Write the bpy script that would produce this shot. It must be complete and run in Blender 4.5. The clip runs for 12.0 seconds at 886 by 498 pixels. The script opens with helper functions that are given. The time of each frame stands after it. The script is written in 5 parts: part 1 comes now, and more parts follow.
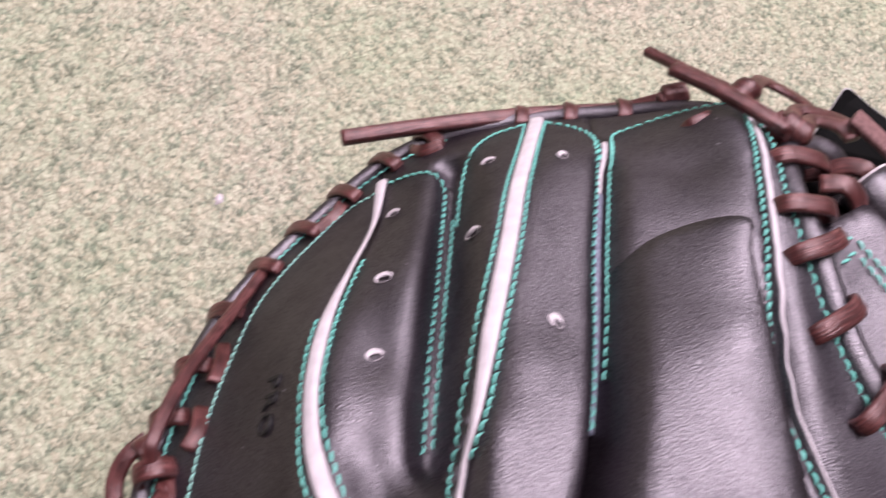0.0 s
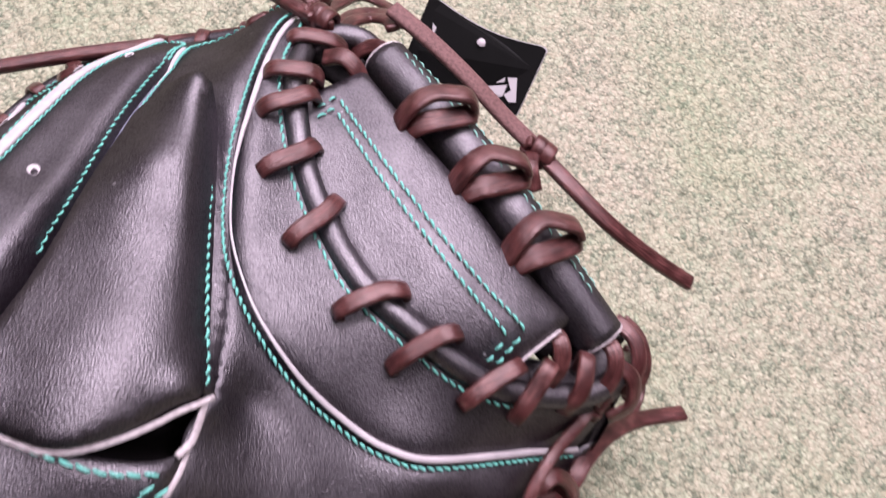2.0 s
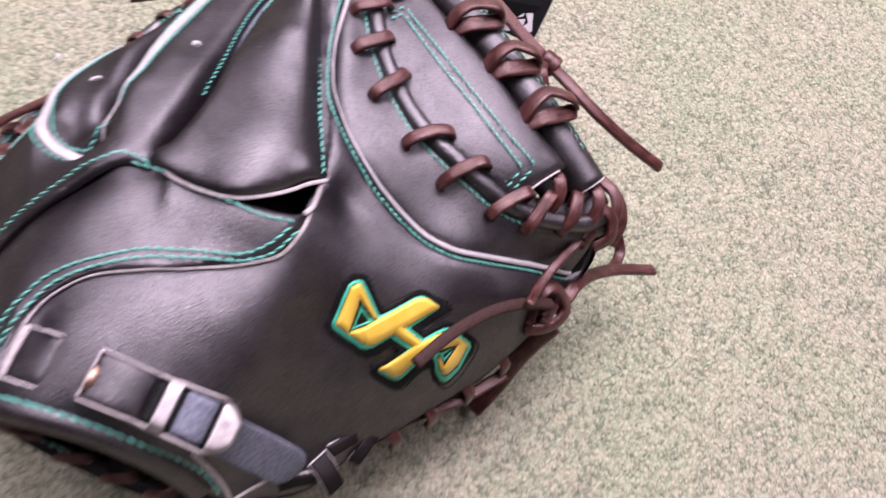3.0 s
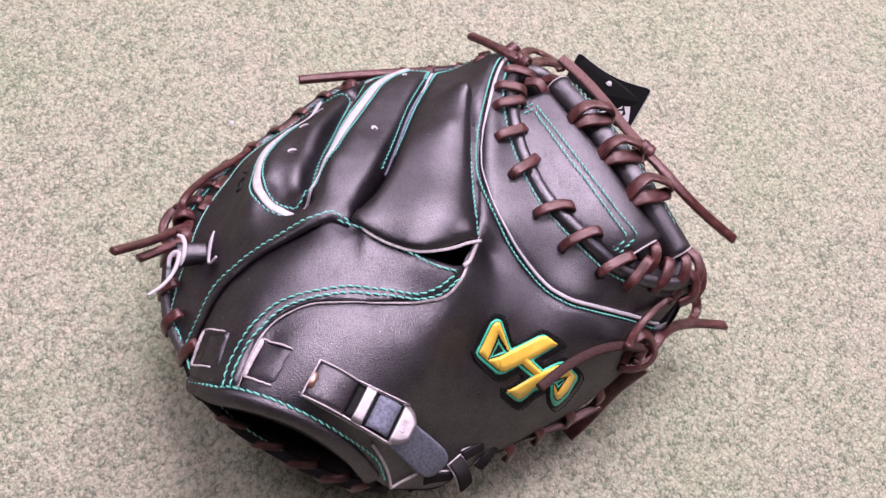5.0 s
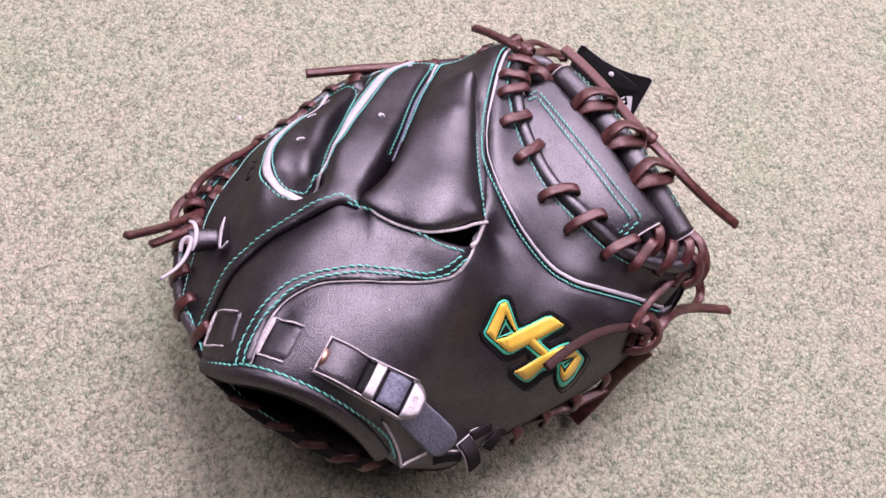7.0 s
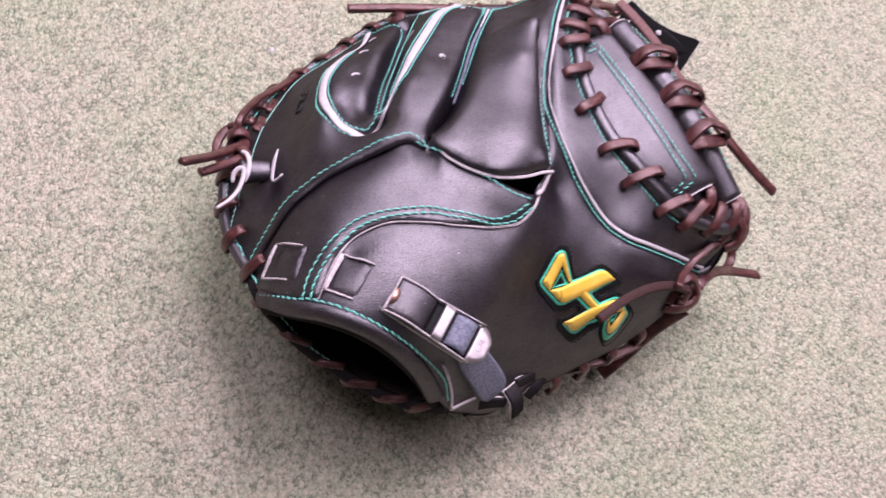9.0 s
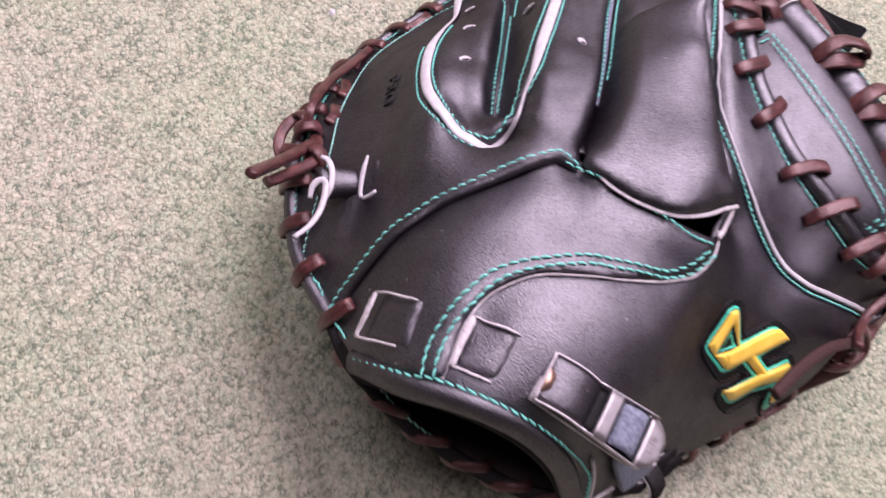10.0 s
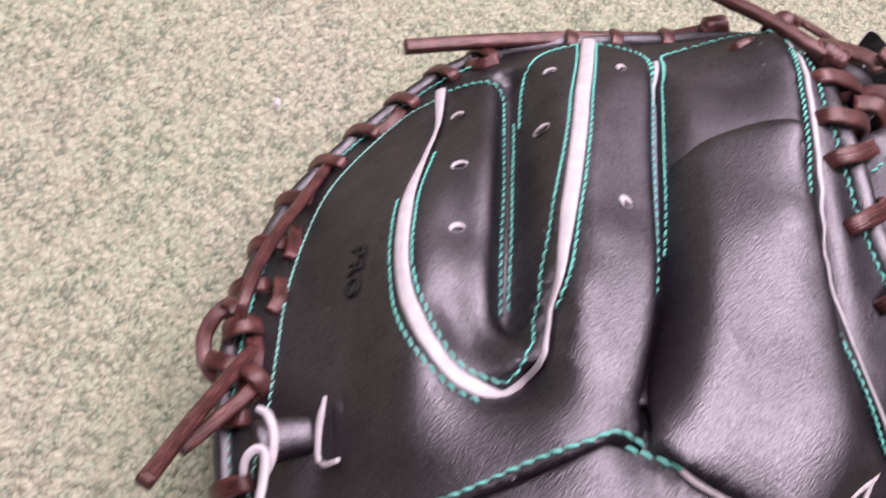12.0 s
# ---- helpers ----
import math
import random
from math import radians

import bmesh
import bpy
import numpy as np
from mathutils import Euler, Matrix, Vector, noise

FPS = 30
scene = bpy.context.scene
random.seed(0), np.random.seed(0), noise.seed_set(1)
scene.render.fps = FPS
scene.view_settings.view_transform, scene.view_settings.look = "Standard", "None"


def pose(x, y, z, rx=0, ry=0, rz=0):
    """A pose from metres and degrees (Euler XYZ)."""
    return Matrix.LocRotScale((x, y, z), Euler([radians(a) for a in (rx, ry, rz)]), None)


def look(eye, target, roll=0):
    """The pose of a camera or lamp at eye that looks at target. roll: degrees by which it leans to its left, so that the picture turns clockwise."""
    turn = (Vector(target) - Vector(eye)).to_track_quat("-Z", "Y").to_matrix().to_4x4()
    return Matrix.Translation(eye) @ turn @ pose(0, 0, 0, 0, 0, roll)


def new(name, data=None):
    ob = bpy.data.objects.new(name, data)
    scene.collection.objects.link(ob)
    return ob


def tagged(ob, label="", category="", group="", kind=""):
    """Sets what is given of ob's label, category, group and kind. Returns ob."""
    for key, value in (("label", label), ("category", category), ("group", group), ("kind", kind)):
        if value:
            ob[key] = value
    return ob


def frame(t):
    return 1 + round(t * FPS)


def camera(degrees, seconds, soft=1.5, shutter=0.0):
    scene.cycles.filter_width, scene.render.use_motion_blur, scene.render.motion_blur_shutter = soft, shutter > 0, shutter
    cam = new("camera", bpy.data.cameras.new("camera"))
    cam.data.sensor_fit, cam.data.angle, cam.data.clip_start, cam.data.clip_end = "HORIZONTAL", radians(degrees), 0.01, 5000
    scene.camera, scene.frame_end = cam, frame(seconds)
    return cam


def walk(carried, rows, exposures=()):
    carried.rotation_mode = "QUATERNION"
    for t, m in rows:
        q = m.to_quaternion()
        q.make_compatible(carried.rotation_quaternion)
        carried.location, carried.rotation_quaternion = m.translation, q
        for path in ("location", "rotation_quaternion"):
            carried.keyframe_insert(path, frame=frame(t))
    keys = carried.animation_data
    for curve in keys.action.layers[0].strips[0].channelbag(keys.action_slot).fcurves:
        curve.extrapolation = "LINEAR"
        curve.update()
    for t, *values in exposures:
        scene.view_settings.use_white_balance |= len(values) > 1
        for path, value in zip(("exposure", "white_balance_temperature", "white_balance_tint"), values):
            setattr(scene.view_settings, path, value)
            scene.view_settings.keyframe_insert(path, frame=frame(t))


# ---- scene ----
cam = camera(58.80, 12.0, shutter=0.5)
PATH = [
    (0, (0.0508, 0.0617, 0.3099), (0.1248, 0.2344, -0.1535), 27.13),
    (0.5, (0.0905, 0.0740, 0.3171), (0.1663, 0.2517, -0.1441), 25.36),
    (1, (0.1387, 0.0757, 0.3258), (0.2156, 0.2595, -0.1328), 23.84),
    (1.5, (0.1742, 0.0467, 0.3289), (0.2509, 0.2345, -0.1281), 22.71),
    (2, (0.1917, 0.0045, 0.3416), (0.2680, 0.1958, -0.1140), 22.40),
    (2.5, (0.1935, -0.0335, 0.3663), (0.2680, 0.1623, -0.0877), 22.30),
    (3, (0.1710, -0.0933, 0.4027), (0.2406, 0.1085, -0.0494), 21.67),
    (3.5, (0.1344, -0.1268, 0.4519), (0.1989, 0.0825, 0.0024), 21.17),
    (3.7, (0.1275, -0.1231, 0.4566), (0.1889, 0.0891, 0.0081), 20.74),
    (5.3, (0.1195, -0.1352, 0.4758), (0.1582, 0.0952, 0.0338), 16.11),
    (5.5, (0.1213, -0.1390, 0.4772), (0.1592, 0.0930, 0.0360), 15.84),
    (6, (0.1218, -0.1391, 0.4767), (0.1583, 0.0953, 0.0366), 15.24),
    (6.5, (0.1184, -0.1442, 0.4742), (0.1555, 0.0905, 0.0343), 15.10),
    (6.7, (0.1197, -0.1437, 0.4716), (0.1570, 0.0909, 0.0316), 15.16),
    (8.3, (0.0946, -0.1633, 0.4746), (0.1527, 0.0607, 0.0314), 21.46),
    (8.5, (0.0902, -0.1618, 0.4758), (0.1520, 0.0598, 0.0319), 22.97),
    (9, (0.0684, -0.1535, 0.4584), (0.1400, 0.0578, 0.0110), 27.34),
    (9.5, (0.0406, -0.1288, 0.4178), (0.1206, 0.0689, -0.0345), 31.78),
    (10, (0.0165, -0.0895, 0.3783), (0.1039, 0.0941, -0.0785), 35.82),
    (10.5, (0.0054, -0.0604, 0.3479), (0.0996, 0.1098, -0.1127), 39.38),
    (11, (0.0016, -0.0285, 0.3266), (0.0998, 0.1308, -0.1370), 41.21),
    (11.5, (0.0011, -0.0005, 0.3151), (0.1001, 0.1537, -0.1501), 40.81),
    (12, (0.0182, 0.0293, 0.3170), (0.1159, 0.1833, -0.1485), 38.81),
]
TINTS = [(0, 0, 6680, 7), (1.5, 0.02, 6620, 9), (3.0, 0.08, 6530, 9), (3.5, 0.08, 6500, 9), (5.5, -0.01, 6380, 13), (6.5, -0.02, 6380, 14), (9.5, 0.04, 6380, 13), (10.5, 0, 6500, 10), (12, 0, 6680, 6)]
walk(cam, [(t, look(eye, target, roll)) for t, eye, target, roll in PATH], TINTS)

# ---------------------------------------------------------------- light
world = bpy.data.worlds.new("room_light")
scene.world = world
world.use_nodes = True
world.node_tree.nodes["Background"].inputs[0].default_value = (0.95, 0.93, 1.0, 1)
world.node_tree.nodes["Background"].inputs[1].default_value = 0.025


def area_lamp(name, eye, target, sx, sy, power, colour):
    lamp = bpy.data.lights.new(name, "AREA")
    lamp.shape, lamp.size, lamp.size_y, lamp.energy, lamp.color = "RECTANGLE", sx, sy, power, colour
    ob = new(name, lamp)
    ob.matrix_world = look(eye, target)
    return ob


LAMPS = [(-0.85, 0.5, 0.6, 36), (0.3, 1.0, 0.6, 72), (1.15, 0.15, 0.6, 22), (1.45, 1.5, 0.6, 44), (-1.05, 3.2, 0.6, 40), (0.2, 3.2, 0.6, 36), (1.45, 3.2, 0.6, 40)]
for lx, ly, w, watts in LAMPS:
    area_lamp("ceiling_lamp", (lx, ly, 2.46), (lx, ly, 0), w, 1.2, watts, (1.0, 0.868, 1.03))

# ---------------------------------------------------------------- materials


def material(name, rough=0.5, metal=0.0, spec=0.5, coat=0.0):
    m = bpy.data.materials.new(name)
    m.use_nodes = True
    n = m.node_tree.nodes
    b = n["Principled BSDF"]
    b.inputs["Roughness"].default_value = rough
    b.inputs["Metallic"].default_value = metal
    b.inputs["Specular IOR Level"].default_value = spec
    b.inputs["Coat Weight"].default_value = coat
    b.inputs["Coat Roughness"].default_value = 0.30
    return m, n, m.node_tree.links, b


def noise_tex(n, l, vec, scale, detail=3.0, rough=0.55):
    t = n.new("ShaderNodeTexNoise")
    t.inputs["Scale"].default_value, t.inputs["Detail"].default_value, t.inputs["Roughness"].default_value = scale, detail, rough
    l.new(vec, t.inputs["Vector"])
    return t.outputs["Fac"]


def ramp(n, l, fac, stops):
    r = n.new("ShaderNodeValToRGB")
    e = r.color_ramp.elements
    while len(e) < len(stops):
        e.new(0.5)
    for k, (p, c) in zip(e, stops):
        k.position, k.color = p, (*c, 1)
    l.new(fac, r.inputs[0])
    return r.outputs[0]


def maths(n, l, op, a, b):
    t = n.new("ShaderNodeMath")
    t.operation = op
    for i, v in enumerate((a, b)):
        if isinstance(v, (int, float)):
            t.inputs[i].default_value = v
        else:
            l.new(v, t.inputs[i])
    return t.outputs[0]


def bump(n, l, b, height, strength, dist):
    t = n.new("ShaderNodeBump")
    t.inputs["Strength"].default_value, t.inputs["Distance"].default_value = strength, dist
    l.new(height, t.inputs["Height"])
    l.new(t.outputs[0], b.inputs["Normal"])


def leather(name, dark, light, rough, grain=1.0, gloss=0.128):
    """Smooth glove leather: fine pores, faint wrinkles, blotchy dye and a broad soft gloss."""
    m = bpy.data.materials.new(name)
    m.use_nodes = True
    n, l = m.node_tree.nodes, m.node_tree.links
    n.remove(n["Principled BSDF"])
    matt, shine, haze = n.new("ShaderNodeBsdfDiffuse"), n.new("ShaderNodeBsdfGlossy"), n.new("ShaderNodeBsdfGlossy")
    both, every = n.new("ShaderNodeAddShader"), n.new("ShaderNodeAddShader")
    shine.distribution = haze.distribution = "BECKMANN"
    haze.inputs["Roughness"].default_value = min(rough + 0.20, 0.75)
    l.new(matt.outputs[0], both.inputs[0]), l.new(shine.outputs[0], both.inputs[1])
    l.new(both.outputs[0], every.inputs[0]), l.new(haze.outputs[0], every.inputs[1])
    l.new(every.outputs[0], n["Material Output"].inputs["Surface"])
    g = n.new("ShaderNodeTexCoord").outputs["Object"]
    big, mid, fine = noise_tex(n, l, g, 26, 4), noise_tex(n, l, g, 190, 3), noise_tex(n, l, g, 3600, 2)
    worn = noise_tex(n, l, g, 70, 5, 0.65)
    speck = n.new("ShaderNodeTexVoronoi")
    speck.inputs["Scale"].default_value = 1500
    l.new(g, speck.inputs["Vector"])
    polish = maths(n, l, "ADD", maths(n, l, "MULTIPLY", worn, 0.55), maths(n, l, "MULTIPLY", maths(n, l, "SUBTRACT", 1.0, speck.outputs["Distance"]), 0.45))
    for lobe, k, blue in ((shine, 0.80, 0.98), (haze, 0.19, 1.12)):
        lo, hi = gloss * k * 0.70, gloss * k * 1.30
        l.new(ramp(n, l, polish, [(0.3, (lo, lo * 0.93, lo * blue)), (0.7, (hi, hi * 0.93, hi * blue))]), lobe.inputs["Color"])
    dye = ramp(n, l, big, [(0.3, dark), (0.75, light)])
    dust = n.new("ShaderNodeTexVoronoi")
    dust.inputs["Scale"].default_value = 95
    l.new(g, dust.inputs["Vector"])
    lint = n.new("ShaderNodeMix")
    lint.data_type = "RGBA"
    l.new(maths(n, l, "LESS_THAN", dust.outputs["Distance"], 0.045), lint.inputs["Factor"])
    l.new(dye, lint.inputs["A"])
    lint.inputs["B"].default_value = (0.16, 0.15, 0.16, 1)
    l.new(lint.outputs["Result"], matt.inputs["Color"])
    v = n.new("ShaderNodeTexVoronoi")
    v.inputs["Scale"].default_value = 1900
    l.new(g, v.inputs["Vector"])
    pores = maths(n, l, "MULTIPLY", v.outputs["Distance"], 1.05)
    h = maths(n, l, "ADD", maths(n, l, "ADD", pores, maths(n, l, "MULTIPLY", fine, 0.35)), maths(n, l, "MULTIPLY", mid, 0.05))
    h = maths(n, l, "ADD", h, maths(n, l, "MULTIPLY", noise_tex(n, l, g, 55, 0), 0.9))
    # creases: thin sunken lines where a stretched noise crosses its middle, in patches
    stretch = n.new("ShaderNodeMapping")
    stretch.inputs["Rotation"].default_value = (0, 0, 0.6)
    stretch.inputs["Scale"].default_value = (1.0, 0.35, 0.7)
    l.new(g, stretch.inputs["Vector"])
    fold = maths(n, l, "ABSOLUTE", maths(n, l, "SUBTRACT", noise_tex(n, l, stretch.outputs[0], 420, 5, 0.65), 0.5), 0)
    line = n.new("ShaderNodeMapRange")
    l.new(fold, line.inputs[0])
    line.inputs[1].default_value, line.inputs[2].default_value, line.inputs[3].default_value, line.inputs[4].default_value = 0.0, 0.05, 1.0, 0.0
    where = n.new("ShaderNodeMapRange")
    l.new(noise_tex(n, l, g, 34, 2), where.inputs[0])
    where.inputs[1].default_value, where.inputs[2].default_value = 0.46, 0.64
    h = maths(n, l, "SUBTRACT", h, maths(n, l, "MULTIPLY", maths(n, l, "MULTIPLY", line.outputs[0], where.outputs[0]), 0.42))
    for part_ in (matt, shine, haze):
        bump(n, l, part_, h, 0.34 * grain, 0.0005)
    r = n.new("ShaderNodeMapRange")
    l.new(mid, r.inputs[0])
    r.inputs[3].default_value, r.inputs[4].default_value = rough - 0.06, rough + 0.08
    l.new(r.outputs[0], shine.inputs["Roughness"])
    return m


def plain(name, c0, c1, rough, scale=300, metal=0.0, relief=0.2, dist=0.0005, spec=0.5):
    m, n, l, b = material(name, rough, metal, spec)
    g = n.new("ShaderNodeTexCoord").outputs["Object"]
    f = noise_tex(n, l, g, scale, 4)
    l.new(ramp(n, l, f, [(0.3, c0), (0.7, c1)]), b.inputs["Base Color"])
    if relief:
        bump(n, l, b, f, relief, dist)
    return m


BLACK = leather("black_leather", (0.0042, 0.0031, 0.0040), (0.0085, 0.0062, 0.0080), 0.44)
PAD = leather("pad_leather", (0.0042, 0.0031, 0.0040), (0.0085, 0.0062, 0.0080), 0.44, 1.0, 0.132)
LINING = leather("lining_leather", (0.008, 0.0065, 0.007), (0.014, 0.012, 0.012), 0.6, 1.0, 0.02)
INSIDE = leather("brown_black_lining", (0.085, 0.060, 0.058), (0.125, 0.090, 0.088), 0.6, 1.0, 0.03)
ROD = leather("rod_leather", (0.010, 0.009, 0.010), (0.018, 0.016, 0.017), 0.38, 0.9, 0.135)


def lace_leather():
    """Waxed rawhide lace: maroon, streaked along its length, glossy on top."""
    m, n, l, b = material("brown_lace", 0.33, 0, 0.75)
    uv = n.new("ShaderNodeUVMap").outputs[0]
    k = n.new("ShaderNodeMapping")
    k.inputs["Scale"].default_value = (1.0, 0.07, 1.0)
    l.new(uv, k.inputs["Vector"])
    streak, spots = noise_tex(n, l, k.outputs[0], 1700, 3, 0.6), noise_tex(n, l, uv, 170, 3)
    f = maths(n, l, "ADD", maths(n, l, "MULTIPLY", streak, 0.6), maths(n, l, "MULTIPLY", spots, 0.4))
    l.new(ramp(n, l, f, [(0.34, (0.017, 0.0047, 0.0045)), (0.5, (0.055, 0.0160, 0.0152)), (0.68, (0.16, 0.060, 0.056))]), b.inputs["Base Color"])
    b.inputs["Specular Tint"].default_value = (1.0, 0.76, 0.75, 1)
    bump(n, l, b, streak, 0.55, 0.0006)
    return m


LACE = lace_leather()
LACE_RAW = plain("raw_brown_lace", (0.10, 0.045, 0.042), (0.20, 0.10, 0.095), 0.75, 900, 0, 0.5)
LACE_FLESH = plain("dark_lace_flesh", (0.022, 0.0095, 0.0085), (0.060, 0.027, 0.024), 0.72, 900, 0, 0.5, spec=0.25)
SUEDE = plain("grey_suede", (0.085, 0.092, 0.135), (0.22, 0.225, 0.28), 0.9, 700, 0, 0.6)
WHITE = plain("white_piping", (0.43, 0.39, 0.41), (0.54, 0.49, 0.51), 0.5, 200, 0, 0.1)
RAW = plain("raw_leather_edge", (0.38, 0.33, 0.34), (0.62, 0.56, 0.57), 0.8, 500, 0, 0.5)
TEAL = plain("teal_thread", (0.085, 0.43, 0.355), (0.24, 0.63, 0.54), 0.55, 2500, 0, 0.6)
PALE_TEAL = plain("pale_thread", (0.16, 0.45, 0.38), (0.36, 0.60, 0.52), 0.55, 2500, 0, 0.6)
YELLOW = plain("yellow_patch", (0.82, 0.50, 0.06), (0.90, 0.60, 0.10), 0.24, 120, 0, 0.05)
GREEN = plain("green_border", (0.045, 0.50, 0.32), (0.075, 0.60, 0.40), 0.45, 200, 0, 0.05)
PATCH = plain("black_patch", (0.006, 0.006, 0.0065), (0.012, 0.012, 0.012), 0.6, 300, 0, 0.1, spec=0.12)
METAL = plain("brushed_metal", (0.42, 0.38, 0.39), (0.52, 0.47, 0.48), 0.52, 400, 1.0, 0.1)
COPPER = plain("copper_rivet", (0.42, 0.25, 0.19), (0.60, 0.38, 0.30), 0.45, 300, 1.0, 0.1)
CARD = plain("black_card", (0.004, 0.004, 0.004), (0.006, 0.006, 0.006), 0.6, 60, 0, 0.03, spec=0.12)
PRINT = plain("silver_print", (0.50, 0.47, 0.49), (0.62, 0.58, 0.60), 0.4, 60, 0, 0.0)


def carpet_material():
    """Cut pile in short twisted tufts of pinkish white, beige and grey-green yarn."""
    m, n, l, b = material("carpet_yarn", 0.95, 0, 0.15)
    g = n.new("ShaderNodeTexCoord").outputs["Object"]
    yarn, tone, wide = noise_tex(n, l, g, 1500, 3, 0.7), noise_tex(n, l, g, 60, 4), noise_tex(n, l, g, 7, 3)

    def tufts(scale, shake, seed):
        """Crooked cells: their distance, and a random value for each."""
        warp = n.new("ShaderNodeTexNoise")
        warp.inputs["Scale"].default_value, warp.inputs["Detail"].default_value = scale * 0.8, 1.0
        l.new(g, warp.inputs["Vector"])
        off = n.new("ShaderNodeVectorMath")
        off.operation = "MULTIPLY_ADD"
        l.new(warp.outputs["Color"], off.inputs[0])
        off.inputs[1].default_value = (shake, shake, 0)
        l.new(g, off.inputs[2])
        turn = n.new("ShaderNodeMapping")
        turn.inputs["Rotation"].default_value = (0, 0, seed)
        turn.inputs["Scale"].default_value = (1.0, 0.85, 0.0)
        l.new(off.outputs[0], turn.inputs["Vector"])
        cells = n.new("ShaderNodeTexVoronoi")
        cells.inputs["Scale"].default_value = scale
        l.new(turn.outputs[0], cells.inputs["Vector"])
        parts = n.new("ShaderNodeSeparateColor")
        l.new(cells.outputs["Color"], parts.inputs[0])
        return cells.outputs["Distance"], parts.outputs[0], parts.outputs[1]

    d0, r0, q0 = tufts(400, 0.0034, 0.5)
    d1, r1, q1 = tufts(880, 0.0014, 1.3)
    mixed = maths(n, l, "ADD", maths(n, l, "MULTIPLY", r0, 0.32), maths(n, l, "ADD", maths(n, l, "MULTIPLY", r1, 0.34), maths(n, l, "MULTIPLY", tone, 0.34)))
    col = ramp(n, l, mixed, [(0.26, (0.235, 0.256, 0.192)), (0.38, (0.380, 0.390, 0.295)), (0.50, (0.505, 0.494, 0.374)), (0.74, (0.600, 0.573, 0.443))])
    hue = ramp(n, l, q0, [(0.0, (0.93, 1.0, 0.97)), (0.5, (1.0, 1.0, 1.0)), (1.0, (1.03, 0.99, 0.98))])
    tint = ramp(n, l, wide, [(0.35, (0.825, 0.875, 0.805)), (0.62, (0.905, 0.878, 0.882))])
    for other in (hue, tint):
        mix = n.new("ShaderNodeMix")
        mix.data_type, mix.blend_type = "RGBA", "MULTIPLY"
        mix.inputs["Factor"].default_value = 1
        l.new(col, mix.inputs["A"]), l.new(other, mix.inputs["B"])
        col = mix.outputs["Result"]
    # shade between tufts is put into the colour: greyer towards each cell's edge
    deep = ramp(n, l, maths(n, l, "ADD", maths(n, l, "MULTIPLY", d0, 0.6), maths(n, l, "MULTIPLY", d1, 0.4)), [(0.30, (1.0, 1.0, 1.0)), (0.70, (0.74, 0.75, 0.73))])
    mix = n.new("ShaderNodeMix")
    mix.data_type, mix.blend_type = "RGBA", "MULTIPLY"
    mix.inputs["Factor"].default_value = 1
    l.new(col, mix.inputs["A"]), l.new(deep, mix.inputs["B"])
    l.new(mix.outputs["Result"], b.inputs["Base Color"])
    h = maths(n, l, "SUBTRACT", maths(n, l, "ADD", maths(n, l, "MULTIPLY", r0, 0.5), maths(n, l, "MULTIPLY", yarn, 0.3)), maths(n, l, "ADD", maths(n, l, "MULTIPLY", d0, 1.1), maths(n, l, "MULTIPLY", d1, 0.5)))
    bump(n, l, b, h, 0.8, 0.0018)
    return m


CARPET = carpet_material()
WALL = plain("grey_wall_paint", (0.11, 0.105, 0.11), (0.14, 0.135, 0.14), 0.8, 8, 0, 0.05, 0.002)
CEIL = plain("ceiling_board", (0.20, 0.19, 0.20), (0.24, 0.23, 0.24), 0.9, 30, 0, 0.1, 0.002)

# ---------------------------------------------------------------- mesh tools


def mesh_object(name, verts, faces, mats, parent=None, label="", smooth=True, index=None):
    me = bpy.data.meshes.new(name)
    me.from_pydata([tuple(map(float, v)) for v in verts], [], [tuple(map(int, f)) for f in faces])
    for mt in mats if isinstance(mats, (list, tuple)) else [mats]:
        me.materials.append(mt)
    if smooth:
        me.polygons.foreach_set("use_smooth", [True] * len(me.polygons))
    if index is not None:
        me.polygons.foreach_set("material_index", index)
    me.update()
    ob = new(name, me)
    if parent:
        ob.parent = parent
    if label:
        tagged(ob, label)
    return ob


def box(name, lo, hi, mat, parent=None, label=""):
    (a, b, c), (d, e, f) = lo, hi
    v = [(x, y, z) for x in (a, d) for y in (b, e) for z in (c, f)]
    q = [(0, 1, 3, 2), (4, 6, 7, 5), (0, 4, 5, 1), (2, 3, 7, 6), (0, 2, 6, 4), (1, 5, 7, 3)]
    return mesh_object(name, v, q, mat, parent, label, smooth=False)


def spline(pts, step=0.002, closed=False):
    """A smooth curve through the points, in even steps."""
    p = np.asarray(pts, float)
    n = len(p)
    q = np.vstack([p[-1:], p, p[:2]]) if closed else np.vstack([2 * p[0] - p[1], p, 2 * p[-1] - p[-2]])
    t = np.linspace(0, 1, 24, endpoint=False)[:, None]
    out = []
    for i in range(n if closed else n - 1):
        a, b, c, d = q[i:i + 4]
        out.append(0.5 * (2 * b + (c - a) * t + (2 * a - 5 * b + 4 * c - d) * t ** 2 + (3 * b - a - 3 * c + d) * t ** 3))
    c = np.vstack(out + [p[:1] if closed else p[-1:]])
    s = np.r_[0, np.cumsum(np.linalg.norm(np.diff(c, axis=0), axis=1))]
    m = max(3, int(round(s[-1] / step)))
    u = np.linspace(0, s[-1], m + 1)
    c = np.stack([np.interp(u, s, c[:, k]) for k in range(c.shape[1])], 1)
    return c[:-1] if closed else c


def unit(v):
    return v / np.maximum(np.linalg.norm(v, axis=-1, keepdims=True), 1e-9)


